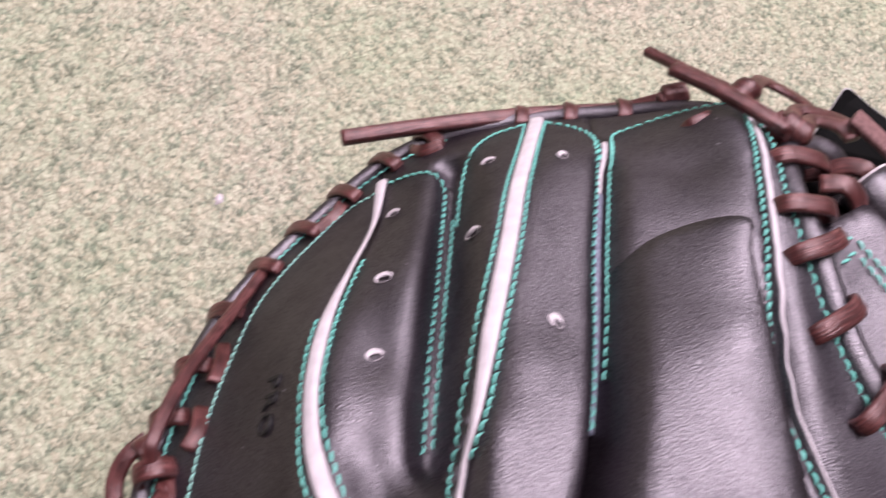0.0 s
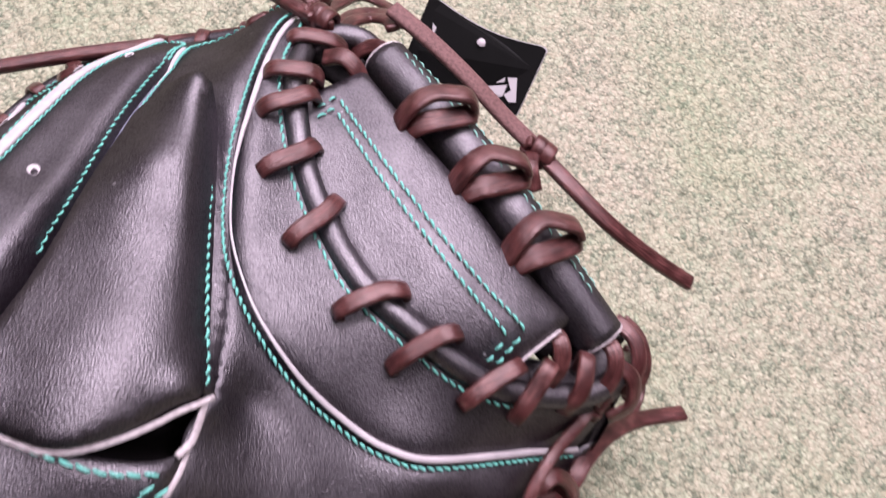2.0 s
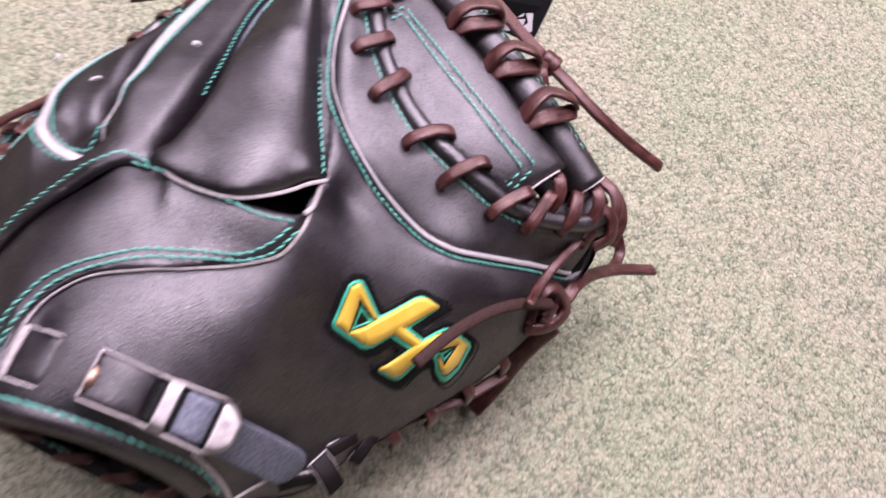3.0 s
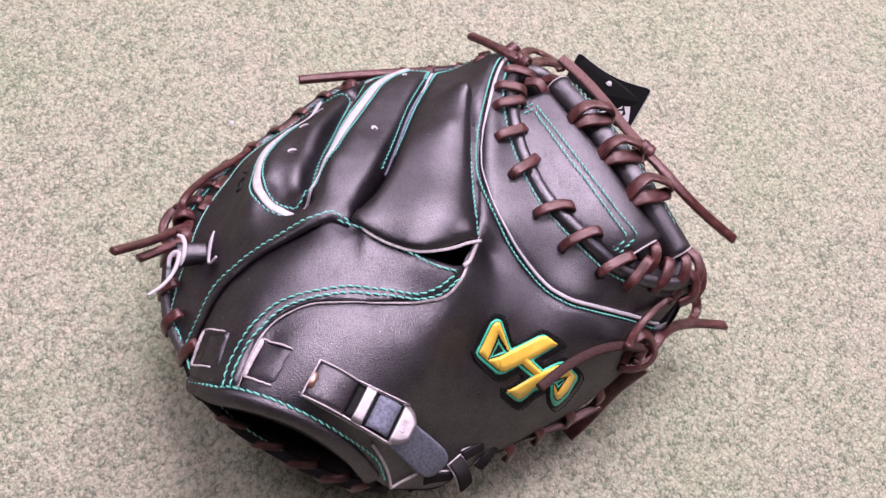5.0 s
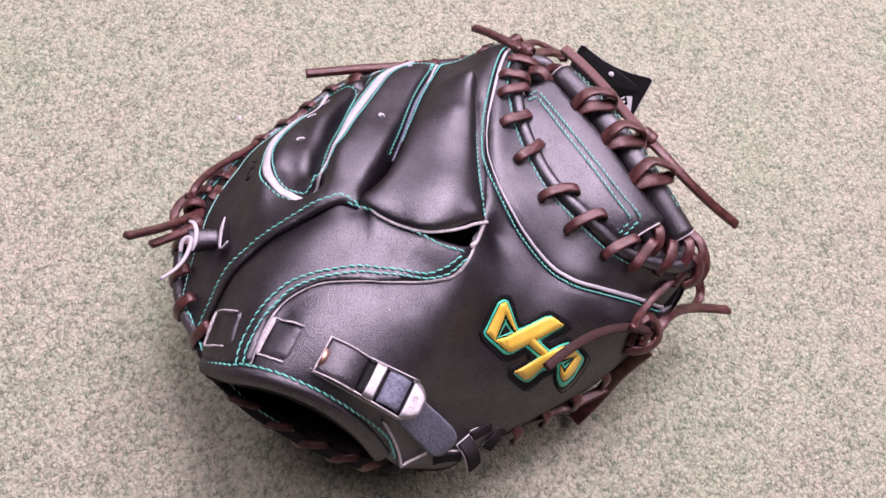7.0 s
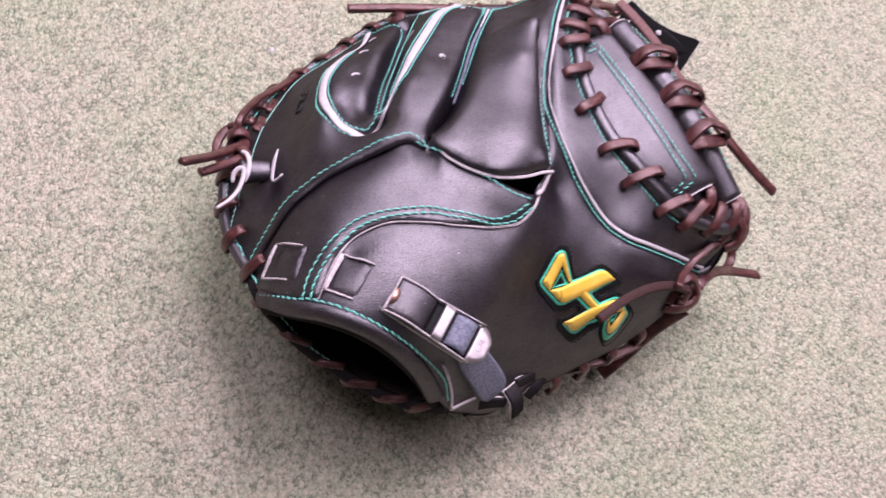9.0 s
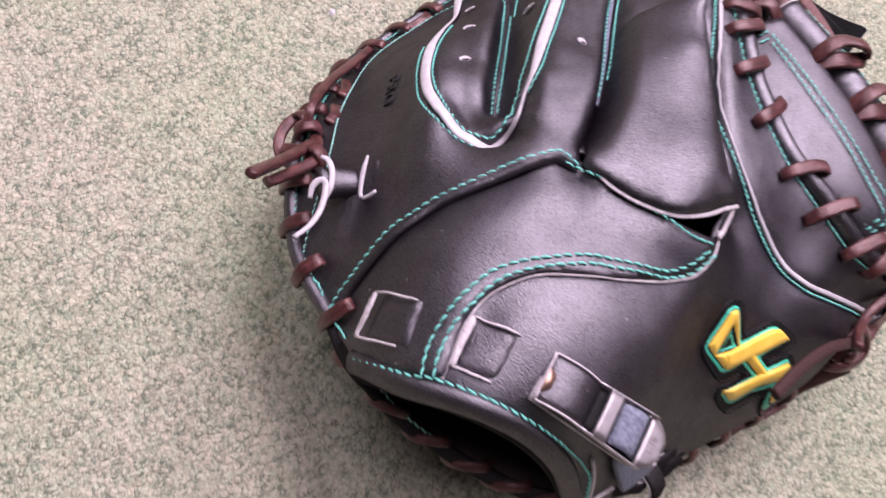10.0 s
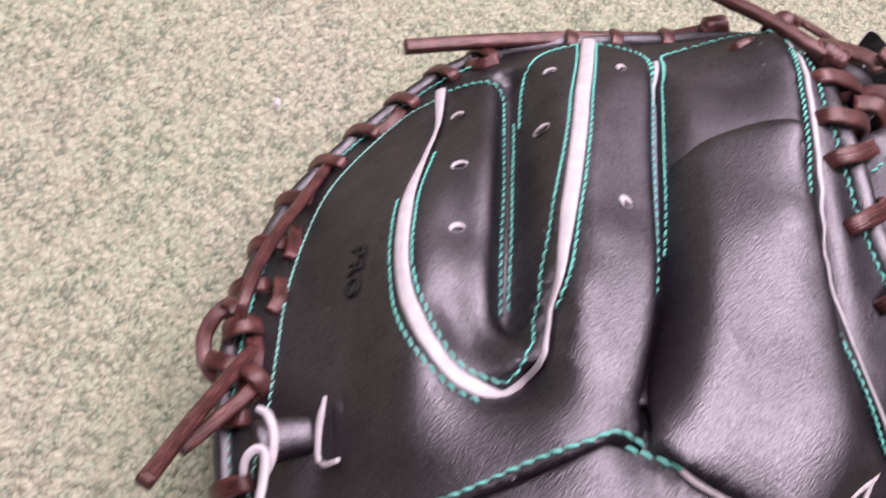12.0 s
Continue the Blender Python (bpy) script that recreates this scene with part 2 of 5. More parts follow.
def near(p, curve):
    """Distance of plan points to a plan polyline, and how far along it they lie."""
    a, b = curve[:-1, :2], curve[1:, :2]
    d = b - a
    w = p[:, None, :] - a[None]
    t = np.clip((w * d).sum(-1) / np.maximum((d * d).sum(-1), 1e-12), 0, 1)
    e = np.linalg.norm(w - t[..., None] * d, axis=-1)
    k = e.argmin(1)
    r = np.arange(len(p))
    return e[r, k], (k + t[r, k]) / len(a)


def inside(p, poly):
    x, y = p[:, 0:1], p[:, 1:2]
    a, b = poly, np.roll(poly, -1, 0)
    hit = (a[:, 1] > y) != (b[:, 1] > y)
    xs = (b[:, 0] - a[:, 0]) * (y - a[:, 1]) / np.where(b[:, 1] == a[:, 1], 1e-12, b[:, 1] - a[:, 1]) + a[:, 0]
    return (hit & (x < xs)).sum(1) % 2 == 1


# ---------------------------------------------------------------- the seams and edges of the mitt
RIM_LEFT = [(0.034, -0.011, 0.087), (0.019, 0.010, 0.078), (0.011, 0.031, 0.070), (0.007, 0.055, 0.066), (0.006, 0.077, 0.059), (0.010, 0.106, 0.044),
            (0.018, 0.133, 0.031), (0.029, 0.152, 0.026), (0.045, 0.173, 0.024), (0.069, 0.196, 0.033), (0.092, 0.208, 0.041), (0.120, 0.215, 0.048)]
RIM_TOP = [(0.120, 0.215, 0.048), (0.138, 0.217, 0.053), (0.157, 0.216, 0.062), (0.173, 0.212, 0.076), (0.184, 0.200, 0.095), (0.186, 0.186, 0.108)]
WELT = [(0.186, 0.186, 0.108), (0.184, 0.172, 0.117), (0.181, 0.155, 0.125), (0.182, 0.137, 0.130), (0.186, 0.117, 0.1305), (0.193, 0.099, 0.131),
        (0.203, 0.082, 0.131), (0.217, 0.070, 0.129), (0.230, 0.061, 0.125), (0.242, 0.056, 0.119), (0.259, 0.054, 0.112), (0.279, 0.057, 0.105), (0.292, 0.066, 0.099)]
RIM_RIGHT = [(0.292, 0.066, 0.099), (0.291, 0.050, 0.083), (0.279, 0.034, 0.070), (0.2640, 0.0175, 0.064), (0.2515, 0.0055, 0.062), (0.2355, -0.0070, 0.060), (0.2180, -0.0185, 0.060),
             (0.2018, -0.0292, 0.060), (0.1890, -0.0365, 0.061), (0.1770, -0.0460, 0.063), (0.165, -0.055, 0.066), (0.139, -0.062, 0.088)]
LIP = [(0.042, -0.031, 0.106), (0.057, -0.040, 0.126), (0.072, -0.044, 0.136), (0.085, -0.047, 0.138), (0.098, -0.050, 0.133), (0.111, -0.054, 0.123),
       (0.122, -0.058, 0.109), (0.131, -0.063, 0.094)]
LIP_STITCH = [(0.0432, -0.0286), (0.0590, -0.0350), (0.0655, -0.0358), (0.0760, -0.0384), (0.0900, -0.0419), (0.1026, -0.0449), (0.1151, -0.0484), (0.1250, -0.0510), (0.1319, -0.0538), (0.1365, -0.0593)]
BAND_EDGE = [(0.0685, -0.0360, 0.1365), (0.0705, -0.0245, 0.1380), (0.0730, -0.0160, 0.1400), (0.0775, -0.0085, 0.1420), (0.0840, -0.0030, 0.1440), (0.0940, 0.0020, 0.1465),
             (0.1085, 0.0043, 0.1480), (0.1230, 0.0065, 0.1470), (0.1378, 0.0102, 0.1430), (0.1520, 0.0160, 0.1408), (0.1577, 0.0225, 0.1425), (0.1606, 0.0290, 0.1425), (0.1618, 0.0355, 0.1420)]
BAND_STITCH = [(0.0638, -0.0360), (0.0639, -0.0304), (0.0649, -0.0239), (0.0674, -0.0162), (0.0716, -0.0085), (0.0787, -0.0001), (0.0874, 0.0047), (0.0978, 0.0081), (0.1123, 0.0117), (0.1369, 0.0138),
               (0.1478, 0.0190), (0.1551, 0.0255)]
HEM = [(0.0336, -0.0075, 0.0880), (0.0365, 0.0000, 0.0940), (0.0405, 0.0073, 0.1030), (0.0440, 0.0130, 0.1110), (0.0485, 0.0188, 0.1170), (0.0545, 0.0237, 0.1225),
       (0.0604, 0.0288, 0.1270), (0.0685, 0.0330, 0.1335), (0.0822, 0.0403, 0.1405), (0.0913, 0.0452, 0.1455), (0.0970, 0.0475, 0.1460), (0.1055, 0.0452, 0.1450)]
PAD_LOW = [(0.1055, 0.0452, 0.1460), (0.1142, 0.0395, 0.1475), (0.1269, 0.0338, 0.1490), (0.1369, 0.0315, 0.1515), (0.1487, 0.0352, 0.1495), (0.1590, 0.0420, 0.1460), (0.1650, 0.0448, 0.1440)]
PAD_RIGHT = [(0.1650, 0.0448, 0.144), (0.1645, 0.0580, 0.143), (0.1632, 0.0760, 0.1395), (0.1616, 0.0970, 0.135), (0.1600, 0.1220, 0.131), (0.1588, 0.1350, 0.129), (0.1578, 0.1400, 0.1285)]
PAD_TOP = [(0.1578, 0.1400), (0.1500, 0.1414), (0.1430, 0.1410), (0.1358, 0.1385), (0.1295, 0.1330)]
PAD_LEFT = [(0.1295, 0.1330), (0.1240, 0.1120), (0.1200, 0.0880), (0.1162, 0.0740), (0.1108, 0.0610), (0.1055, 0.0452)]
THUMB_SEAM = [(0.1810, 0.1980, 0.1040), (0.1747, 0.1768, 0.1205), (0.1701, 0.1557, 0.1285), (0.1669, 0.1339, 0.1335), (0.1654, 0.1153, 0.1362), (0.1658, 0.0956, 0.1370), (0.1689, 0.0808, 0.1375),
              (0.1750, 0.0672, 0.1365), (0.1859, 0.0539, 0.1300), (0.1969, 0.0449, 0.1222), (0.2115, 0.0366, 0.1158), (0.2280, 0.0340, 0.1125), (0.2649, 0.0400, 0.0905), (0.2790, 0.0425, 0.0800)]
PIPING = [(0.0700, 0.1835), (0.0672, 0.1610), (0.0600, 0.1382), (0.0542, 0.1192), (0.0517, 0.1014), (0.0521, 0.0883), (0.0543, 0.0758), (0.0590, 0.0652), (0.0675, 0.0584),
          (0.0769, 0.0568), (0.0815, 0.0600), (0.0842, 0.0655), (0.0861, 0.0732), (0.0877, 0.0819), (0.0910, 0.0963), (0.0949, 0.1148), (0.1021, 0.1435), (0.1083, 0.1664), (0.1230, 0.2058)]
VALLEY = [(0.0935, 0.1890), (0.0905, 0.1600), (0.0868, 0.1300), (0.0835, 0.1050), (0.0818, 0.0815), (0.0808, 0.0660)]
VALLEY_FLOOR = [0.0540, 0.0690, 0.0850, 0.0975, 0.1055, 0.1150]
INDEX_SEAM = [(0.1385, 0.1860), (0.1356, 0.1740), (0.1279, 0.1414), (0.1224, 0.1085), (0.1183, 0.0864), (0.1146, 0.0723), (0.1060, 0.0490)]
INDEX_FLOOR = [0.0872, 0.0930, 0.1080, 0.1190, 0.1245, 0.1290, 0.1425]
WEB_EDGE = [(0.2031, 0.1568, 0.1268), (0.2165, 0.1355, 0.1318), (0.2325, 0.1140, 0.1330), (0.2485, 0.0925, 0.1302), (0.2675, 0.0755, 0.1225)]
# crowns of the padding between the seams
CROWNS = [[(0.105, 0.004, 0.1475), (0.134, 0.010, 0.1450), (0.155, 0.008, 0.1370), (0.173, 0.002, 0.1155), (0.186, -0.006, 0.1045), (0.2018, -0.0130, 0.0860), (0.2230, -0.0100, 0.0803)],
          [(0.1804, 0.0156, 0.1226), (0.2020, 0.0060, 0.1045), (0.2150, 0.0130, 0.1062), (0.2320, 0.0050, 0.0855)],
          [(0.045, -0.023, 0.110), (0.051, -0.008, 0.1215), (0.067, -0.030, 0.1365)],
          [(0.077, -0.014, 0.140), (0.089, -0.019, 0.147), (0.100, -0.031, 0.1455)],
          [(0.1110, -0.0270, 0.1455), (0.1205, -0.0300, 0.1425), (0.1295, -0.0335, 0.1365), (0.1390, -0.0370, 0.1260)]]
CROWNS += [[(0.1080, -0.0370, 0.1420), (0.1170, -0.0400, 0.1375), (0.1262, -0.0430, 0.1285), (0.1355, -0.0465, 0.1160)],
           [(0.1400, -0.0080, 0.1425), (0.1370, -0.0200, 0.1390)],
           [(0.150, -0.020, 0.1290), (0.167, -0.031, 0.0940), (0.185, -0.034, 0.0710)],
           [(0.165, -0.046, 0.074), (0.1725, 0.047, 0.1310)],
           [(0.067, 0.105, 0.105), (0.069, 0.131, 0.093), (0.073, 0.163, 0.066)],
           [(0.110, 0.113, 0.126), (0.121, 0.173, 0.098), (0.133, 0.199, 0.074)],
           [(0.036, 0.053, 0.099), (0.039, 0.084, 0.0895), (0.024, 0.115, 0.049)],
           [(0.020, 0.065, 0.077), (0.019, 0.033, 0.079)]]
CROWNS += [[(0.040, 0.040, 0.102), (0.051, 0.045, 0.1205)],
           [(0.113, 0.041, 0.148), (0.125, 0.060, 0.147), (0.140, 0.080, 0.142), (0.148, 0.110, 0.135)],
           [(0.251, 0.046, 0.107), (0.266, 0.043, 0.092), (0.253, 0.019, 0.088)],
           [(0.179, 0.136, 0.130), (0.180, 0.100, 0.134), (0.193, 0.075, 0.132), (0.215, 0.055, 0.122)],
           [(0.1954, 0.1471, 0.1262), (0.205, 0.118, 0.1325), (0.225, 0.090, 0.1345), (0.247, 0.070, 0.1290)]]
CROWNS += [[(0.0600, 0.1382, 0.0797), (0.0542, 0.1192, 0.0917), (0.0517, 0.1014, 0.1035), (0.0521, 0.0883, 0.1090), (0.0543, 0.0758, 0.1175), (0.0590, 0.0652, 0.1244), (0.0675, 0.0584, 0.1245)],
           [(0.0861, 0.0732, 0.1394), (0.0877, 0.0819, 0.1391), (0.0910, 0.0963, 0.1309), (0.0949, 0.1148, 0.1241), (0.1021, 0.1435, 0.1112), (0.1083, 0.1664, 0.0987), (0.1150, 0.1860, 0.0830), (0.1225, 0.2045, 0.0655)],
           [(0.150, 0.193, 0.086), (0.160, 0.170, 0.113)],
           [(0.0990, 0.0600, 0.1440), (0.1015, 0.0780, 0.1410), (0.1045, 0.0970, 0.1345)]]
CROWNS += [[(0.0890, 0.0540, 0.1430), (0.0925, 0.0680, 0.1420), (0.0957, 0.0840, 0.1390), (0.0995, 0.1020, 0.1325)],
           [(0.0640, 0.0790, 0.1135), (0.0690, 0.0700, 0.1175)]]


def thin_plate(guides):
    k = np.vstack([spline(g, 0.012) if len(g) > 2 else np.asarray(g, float) for g in guides])
    k = k[np.unique(np.round(k[:, :2] / 0.004).astype(int), axis=0, return_index=True)[1]]
    xy, m = k[:, :2], len(k)

    def u(r2):
        return r2 * np.log(r2 + 1e-18)
    full = np.zeros((m + 3, m + 3))
    full[:m, :m] = u(((xy[:, None] - xy[None]) ** 2).sum(-1)) + 3e-6 * np.eye(m)
    full[:m, m:] = np.c_[np.ones(m), xy]
    full[m:, :m] = full[:m, m:].T
    w = np.linalg.solve(full, np.r_[k[:, 2], 0, 0, 0])
    return lambda p: u(((p[:, None] - xy[None]) ** 2).sum(-1)) @ w[:m] + np.c_[np.ones(len(p)), p] @ w[m:]


STRETCH = thin_plate([RIM_LEFT, RIM_TOP, WELT, RIM_RIGHT, LIP, BAND_EDGE, HEM, PAD_LOW, PAD_RIGHT, THUMB_SEAM, WEB_EDGE] + CROWNS)
# seams pulled in between the padding: line, depth, half width, fade at start, fade at end
GROOVES = [(spline([(0.0450, 0.1213), (0.0432, 0.0888), (0.0424, 0.0640), (0.0394, 0.0487), (0.0376, 0.0346), (0.0372, 0.0219), (0.0378, 0.0116)]), 0.0030, 0.0052, 0.35, 0.10), (spline(PIPING), 0.0016, 0.004, 0.05, 0.05),
           (spline([p[:2] for p in THUMB_SEAM]), 0.0016, 0.0035, 0.02, 0.02), (spline([p[:2] for p in PAD_RIGHT]), 0.003, 0.004, 0.1, 0.3)]
# deep folds with a floor of their own: line with heights, half widths towards the little finger and the thumb, fade at start, fade at end
FOLDS = [(spline([(*p, z) for p, z in zip(VALLEY, VALLEY_FLOOR)]), (0.0078, 0.0040), 0.03, 0.10), (spline([(*p, z) for p, z in zip(INDEX_SEAM, INDEX_FLOOR)]), (0.0036, 0.0036), 0.10, 0.05),
         (spline([(0.0675, 0.0584, 0.1235), (0.0769, 0.0568, 0.1222), (0.0815, 0.0600, 0.1245), (0.0842, 0.0655, 0.1305)]), (0.0034, 0.0034), 0.12, 0.20)]


def height(p):
    """Height of the leather over plan points."""
    p = np.asarray(p, float)[:, :2]
    z = STRETCH(p)
    for c, depth, wide, f0, f1 in GROOVES:
        d, s = near(p, c)
        z = z - depth * np.exp(-(d / wide) ** 2) * np.clip(s / f0, 0, 1) * np.clip((1 - s) / f1, 0, 1)
    for c, wide, f0, f1 in FOLDS:
        d, s = near(p, c)
        foot = np.stack([np.interp(s, np.linspace(0, 1, len(c)), c[:, k]) for k in (0, 1)], 1)
        w = np.where(p[:, 0] < foot[:, 0], wide[0], wide[1])
        k = np.exp(-(d / w) ** 2) * np.clip(s / f0, 0, 1) * np.clip((1 - s) / f1, 0, 1)
        z = z + k * (np.interp(s, np.linspace(0, 1, len(c)), c[:, 2]) - z)
    return z


def draped(c, lift=0.0, step=0.002, closed=False):
    """A plan curve laid on the leather: places and normals."""
    c = spline(np.asarray(c, float)[:, :2], step, closed)
    e = 0.0008
    z = height(c)
    nx, ny = (height(c + (e, 0)) - z) / e, (height(c + (0, e)) - z) / e
    n = unit(np.stack([-nx, -ny, np.ones(len(c))], 1))
    return np.c_[c, z] + n * (lift(c)[:, None] if callable(lift) else lift), n


def panel(name, outline, mat, parent, lift=0.0, thick=0.002, step=0.0026, label="", puff=None, edge=None, holes=()):
    """A piece of leather with that outline, laid over the form; puff adds padding by plan place and distance to its edge."""
    from mathutils import geometry
    o = np.asarray(outline, float)[:, :2]
    keep = np.linalg.norm(o - np.roll(o, 1, 0), axis=1) > 0.0005
    o = o[keep]
    loop = np.vstack([o, o[:1]])
    s = np.r_[0, np.cumsum(np.linalg.norm(np.diff(loop, axis=0), axis=1))]
    m = int(s[-1] / step)
    q = np.linspace(0, s[-1], m, endpoint=False)
    o = np.stack([np.interp(q, s, loop[:, 0]), np.interp(q, s, loop[:, 1])], 1)
    loop = np.vstack([o, o[:1]])
    rings = [o]
    for h in holes:
        h = np.asarray(h, float)
        rings.append(np.vstack([np.linspace(a, b, max(2, int(np.linalg.norm(b - a) / step)), endpoint=False) for a, b in zip(h, np.roll(h, -1, 0))]))
    lo, hi = o.min(0), o.max(0)
    rows = np.arange(lo[1], hi[1], step * 0.87)
    g = np.vstack([np.stack([np.arange(lo[0] + (i % 2) * step / 2, hi[0], step), np.full(len(np.arange(lo[0] + (i % 2) * step / 2, hi[0], step)), y)], 1) for i, y in enumerate(rows)])
    g = g[inside(g, o)]
    for r in rings:
        g = g[near(g, np.vstack([r, r[:1]]))[0] > step * 0.55]
    p = np.vstack(rings + [g])
    links, at = [], 0
    for r in rings:
        links += [(at + i, at + (i + 1) % len(r)) for i in range(len(r))]
        at += len(r)
    got = geometry.delaunay_2d_cdt([Vector(v) for v in p], links, [], 1, 1e-7)
    p = np.array([tuple(v) for v in got[0]])
    d = np.min([near(p, np.vstack([r, r[:1]]))[0] for r in rings], axis=0)
    z = height(p) + (lift(p) if callable(lift) else lift) - 0.0009 * np.exp(-(d / 0.0011) ** 2)
    if puff:
        z = z + puff(p, d)
    faces = [tuple(f) for f in got[2]]
    for r in rings[1:]:
        mids = np.array([p[list(f)].mean(0) for f in faces])
        faces = [f for f, gone in zip(faces, inside(mids, r)) if not gone]
    rim = {}
    for f in faces:
        for a, b in zip(f, f[1:] + f[:1]):
            if (b, a) in rim:
                del rim[(b, a)]
            else:
                rim[(a, b)] = 1
    idx = sorted({a for e in rim for a in e})
    low = {a: len(p) + i for i, a in enumerate(idx)}
    top = np.c_[p, z]
    verts = np.vstack([top, np.c_[p[idx], z[idx] - thick]])
    side = [(b, a, low[a], low[b]) for a, b in rim]
    return mesh_object(name, verts, faces + side, [mat, edge or mat], parent, label, index=[0] * len(faces) + [1] * len(side))


def sweep(name, pts, mat, parent, width, thick, normals=None, label="", taper=None, sides=10, power=3.0):
    """A strip with rounded edges along a 3D curve."""
    p = np.asarray(pts, float)
    t = unit(np.gradient(p, axis=0))
    if normals is None:
        normals = np.zeros_like(p)
        v = np.array([0.0, 0.0, 1.0]) if abs(t[0, 2]) < 0.9 else np.array([0.0, 1.0, 0.0])
        for i in range(len(p)):
            v = unit(v - t[i] * (v @ t[i]))
            normals[i] = v
    n = unit(normals - t * (normals * t).sum(1, keepdims=True))
    s = np.cross(t, n)
    a = np.linspace(0, 2 * np.pi, sides, endpoint=False)
    ca, sa = np.sign(np.cos(a)) * abs(np.cos(a)) ** (2 / power), np.sign(np.sin(a)) * abs(np.sin(a)) ** (2 / power)
    k = np.ones(len(p)) if taper is None else np.asarray(taper)
    ring = p[:, None] + s[:, None] * (ca * width / 2)[None, :, None] * k[:, None, None] + n[:, None] * (sa * thick / 2)[None, :, None] * k[:, None, None]
    verts = np.vstack([ring.reshape(-1, 3), p[:1], p[-1:]])
    m = len(p)
    f = [(i * sides + j, i * sides + (j + 1) % sides, (i + 1) * sides + (j + 1) % sides, (i + 1) * sides + j) for i in range(m - 1) for j in range(sides)]
    f += [((j + 1) % sides, j, m * sides) for j in range(sides)] + [((m - 1) * sides + j, (m - 1) * sides + (j + 1) % sides, m * sides + 1) for j in range(sides)]
    ob = mesh_object(name, verts, f, mat, parent, label)
    # across and along the strip, in metres
    run = np.r_[0, np.cumsum(np.linalg.norm(np.diff(p, axis=0), axis=1))]
    across = np.r_[np.tile(ca * width / 2 + np.sign(sa) * width, m), 0, 0] + p[0, 0] * 7
    along = np.r_[np.repeat(run, sides), 0, run[-1]] + p[0, 1] * 5
    uv = ob.data.uv_layers.new(name="UVMap")
    v = np.empty(len(ob.data.loops), dtype=np.int32)
    ob.data.loops.foreach_get("vertex_index", v)
    uv.data.foreach_set("uv", np.stack([across[v], along[v]], 1).ravel())
    return ob


def stitching(name, plan, mat, parent, pitch=0.0033, shift=0.0, lift=0.0004, length=0.92, wide=0.00100, label="", line=None):
    """A run of thread stitches along a line on the leather."""
    c, n = line or draped(plan, lift, 0.0011)
    if shift:
        t = unit(np.gradient(c, axis=0))
        q = (c + np.cross(t, n) * shift)[:, :2]
        c, n = draped(q[::4], lift, 0.0011)
    s = np.r_[0, np.cumsum(np.linalg.norm(np.diff(c, axis=0), axis=1))]
    count = int(s[-1] / pitch)
    verts, faces = [], []
    rng = random.Random(name + str(count))
    for i in range(count):
        u = (i + 0.5 + rng.uniform(-0.06, 0.06)) * s[-1] / count
        half = pitch * length / 2 * rng.uniform(0.92, 1.06)
        us = [u - half, u - half * 0.6, u, u + half * 0.6, u + half]
        mid = np.array([np.interp(us, s, c[:, k]) for k in range(3)]).T
        nn = unit(np.array([np.interp(u, s, n[:, k]) for k in range(3)]))
        t = unit(mid[-1] - mid[0])
        sd = np.cross(t, nn)
        mid = mid + sd * (np.linspace(-1, 1, 5)[:, None] * 0.00034) + nn * (np.array([-0.0004, 0.0001, 0.00035, 0.0001, -0.0004])[:, None])
        r = np.array([0.45, 0.9, 1.0, 0.9, 0.45]) * wide / 2 * rng.uniform(0.9, 1.08)
        base = len(verts)
        for k in range(5):
            for a in (0.0, 1.047, 2.094, 3.1416, 4.712):
                verts.append(mid[k] + r[k] * (sd * math.cos(a) + nn * math.sin(a) * 0.8))
        for k in range(4):
            for j in range(5):
                faces.append((base + k * 5 + j, base + k * 5 + (j + 1) % 5, base + k * 5 + 5 + (j + 1) % 5, base + k * 5 + 5 + j))
        faces.append(tuple(base + j for j in range(5)))
        faces.append(tuple(base + 24 - j for j in range(5)))
    return mesh_object(name, verts, faces, mat, parent, label)


# ---------------------------------------------------------------- room
floor = tagged(new("floor"), "flecked beige and grey-green low-pile carpet floor", "floor", kind="structure")


def carpet_sheet(name, lo, hi):
    """One length of carpet."""
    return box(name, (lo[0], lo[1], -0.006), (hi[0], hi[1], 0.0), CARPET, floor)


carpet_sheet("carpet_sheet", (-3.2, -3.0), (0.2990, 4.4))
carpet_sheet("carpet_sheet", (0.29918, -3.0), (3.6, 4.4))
box("subfloor", (-3.2, -3.0, -0.06), (3.6, 4.4, -0.0062), LINING, floor)
tagged(box("wall_north", (-3.2, 4.4, -0.06), (3.6, 4.5, 2.6), WALL), "plain grey painted wall", "wall", kind="structure")
tagged(box("wall_south", (-3.2, -3.1, -0.06), (3.6, -3.0, 2.6), WALL), "plain grey painted wall", "wall", kind="structure")
tagged(box("wall_west", (-3.3, -3.1, -0.06), (-3.2, 4.5, 2.6), WALL), "plain grey painted wall", "wall", kind="structure")
tagged(box("wall_east", (3.6, -3.1, -0.06), (3.7, 4.5, 2.6), WALL), "plain grey painted wall", "wall", kind="structure")
tagged(box("ceiling", (-3.3, -3.1, 2.6), (3.7, 4.5, 2.7), CEIL), "plain dull grey ceiling", "ceiling", kind="structure")

# ---------------------------------------------------------------- the mitt
mitt = tagged(new("catchers_mitt"), "black leather catcher's mitt with brown laces and teal stitching", "baseball mitt")


def cat(*curves):
    """Joins plan curves end to end into one outline."""
    return np.vstack([spline(np.asarray(c, float)[:, :2], 0.002)[:-1] for c in curves])


def rev(c):
    return list(reversed(c))


def cut(c, a, b):
    """The stretch of a curve between two fractions of its length."""
    d = spline(np.asarray(c, float)[:, :2], 0.002)
    m = len(d) - 1
    return d[int(round(a * m)):int(round(b * m)) + 1]


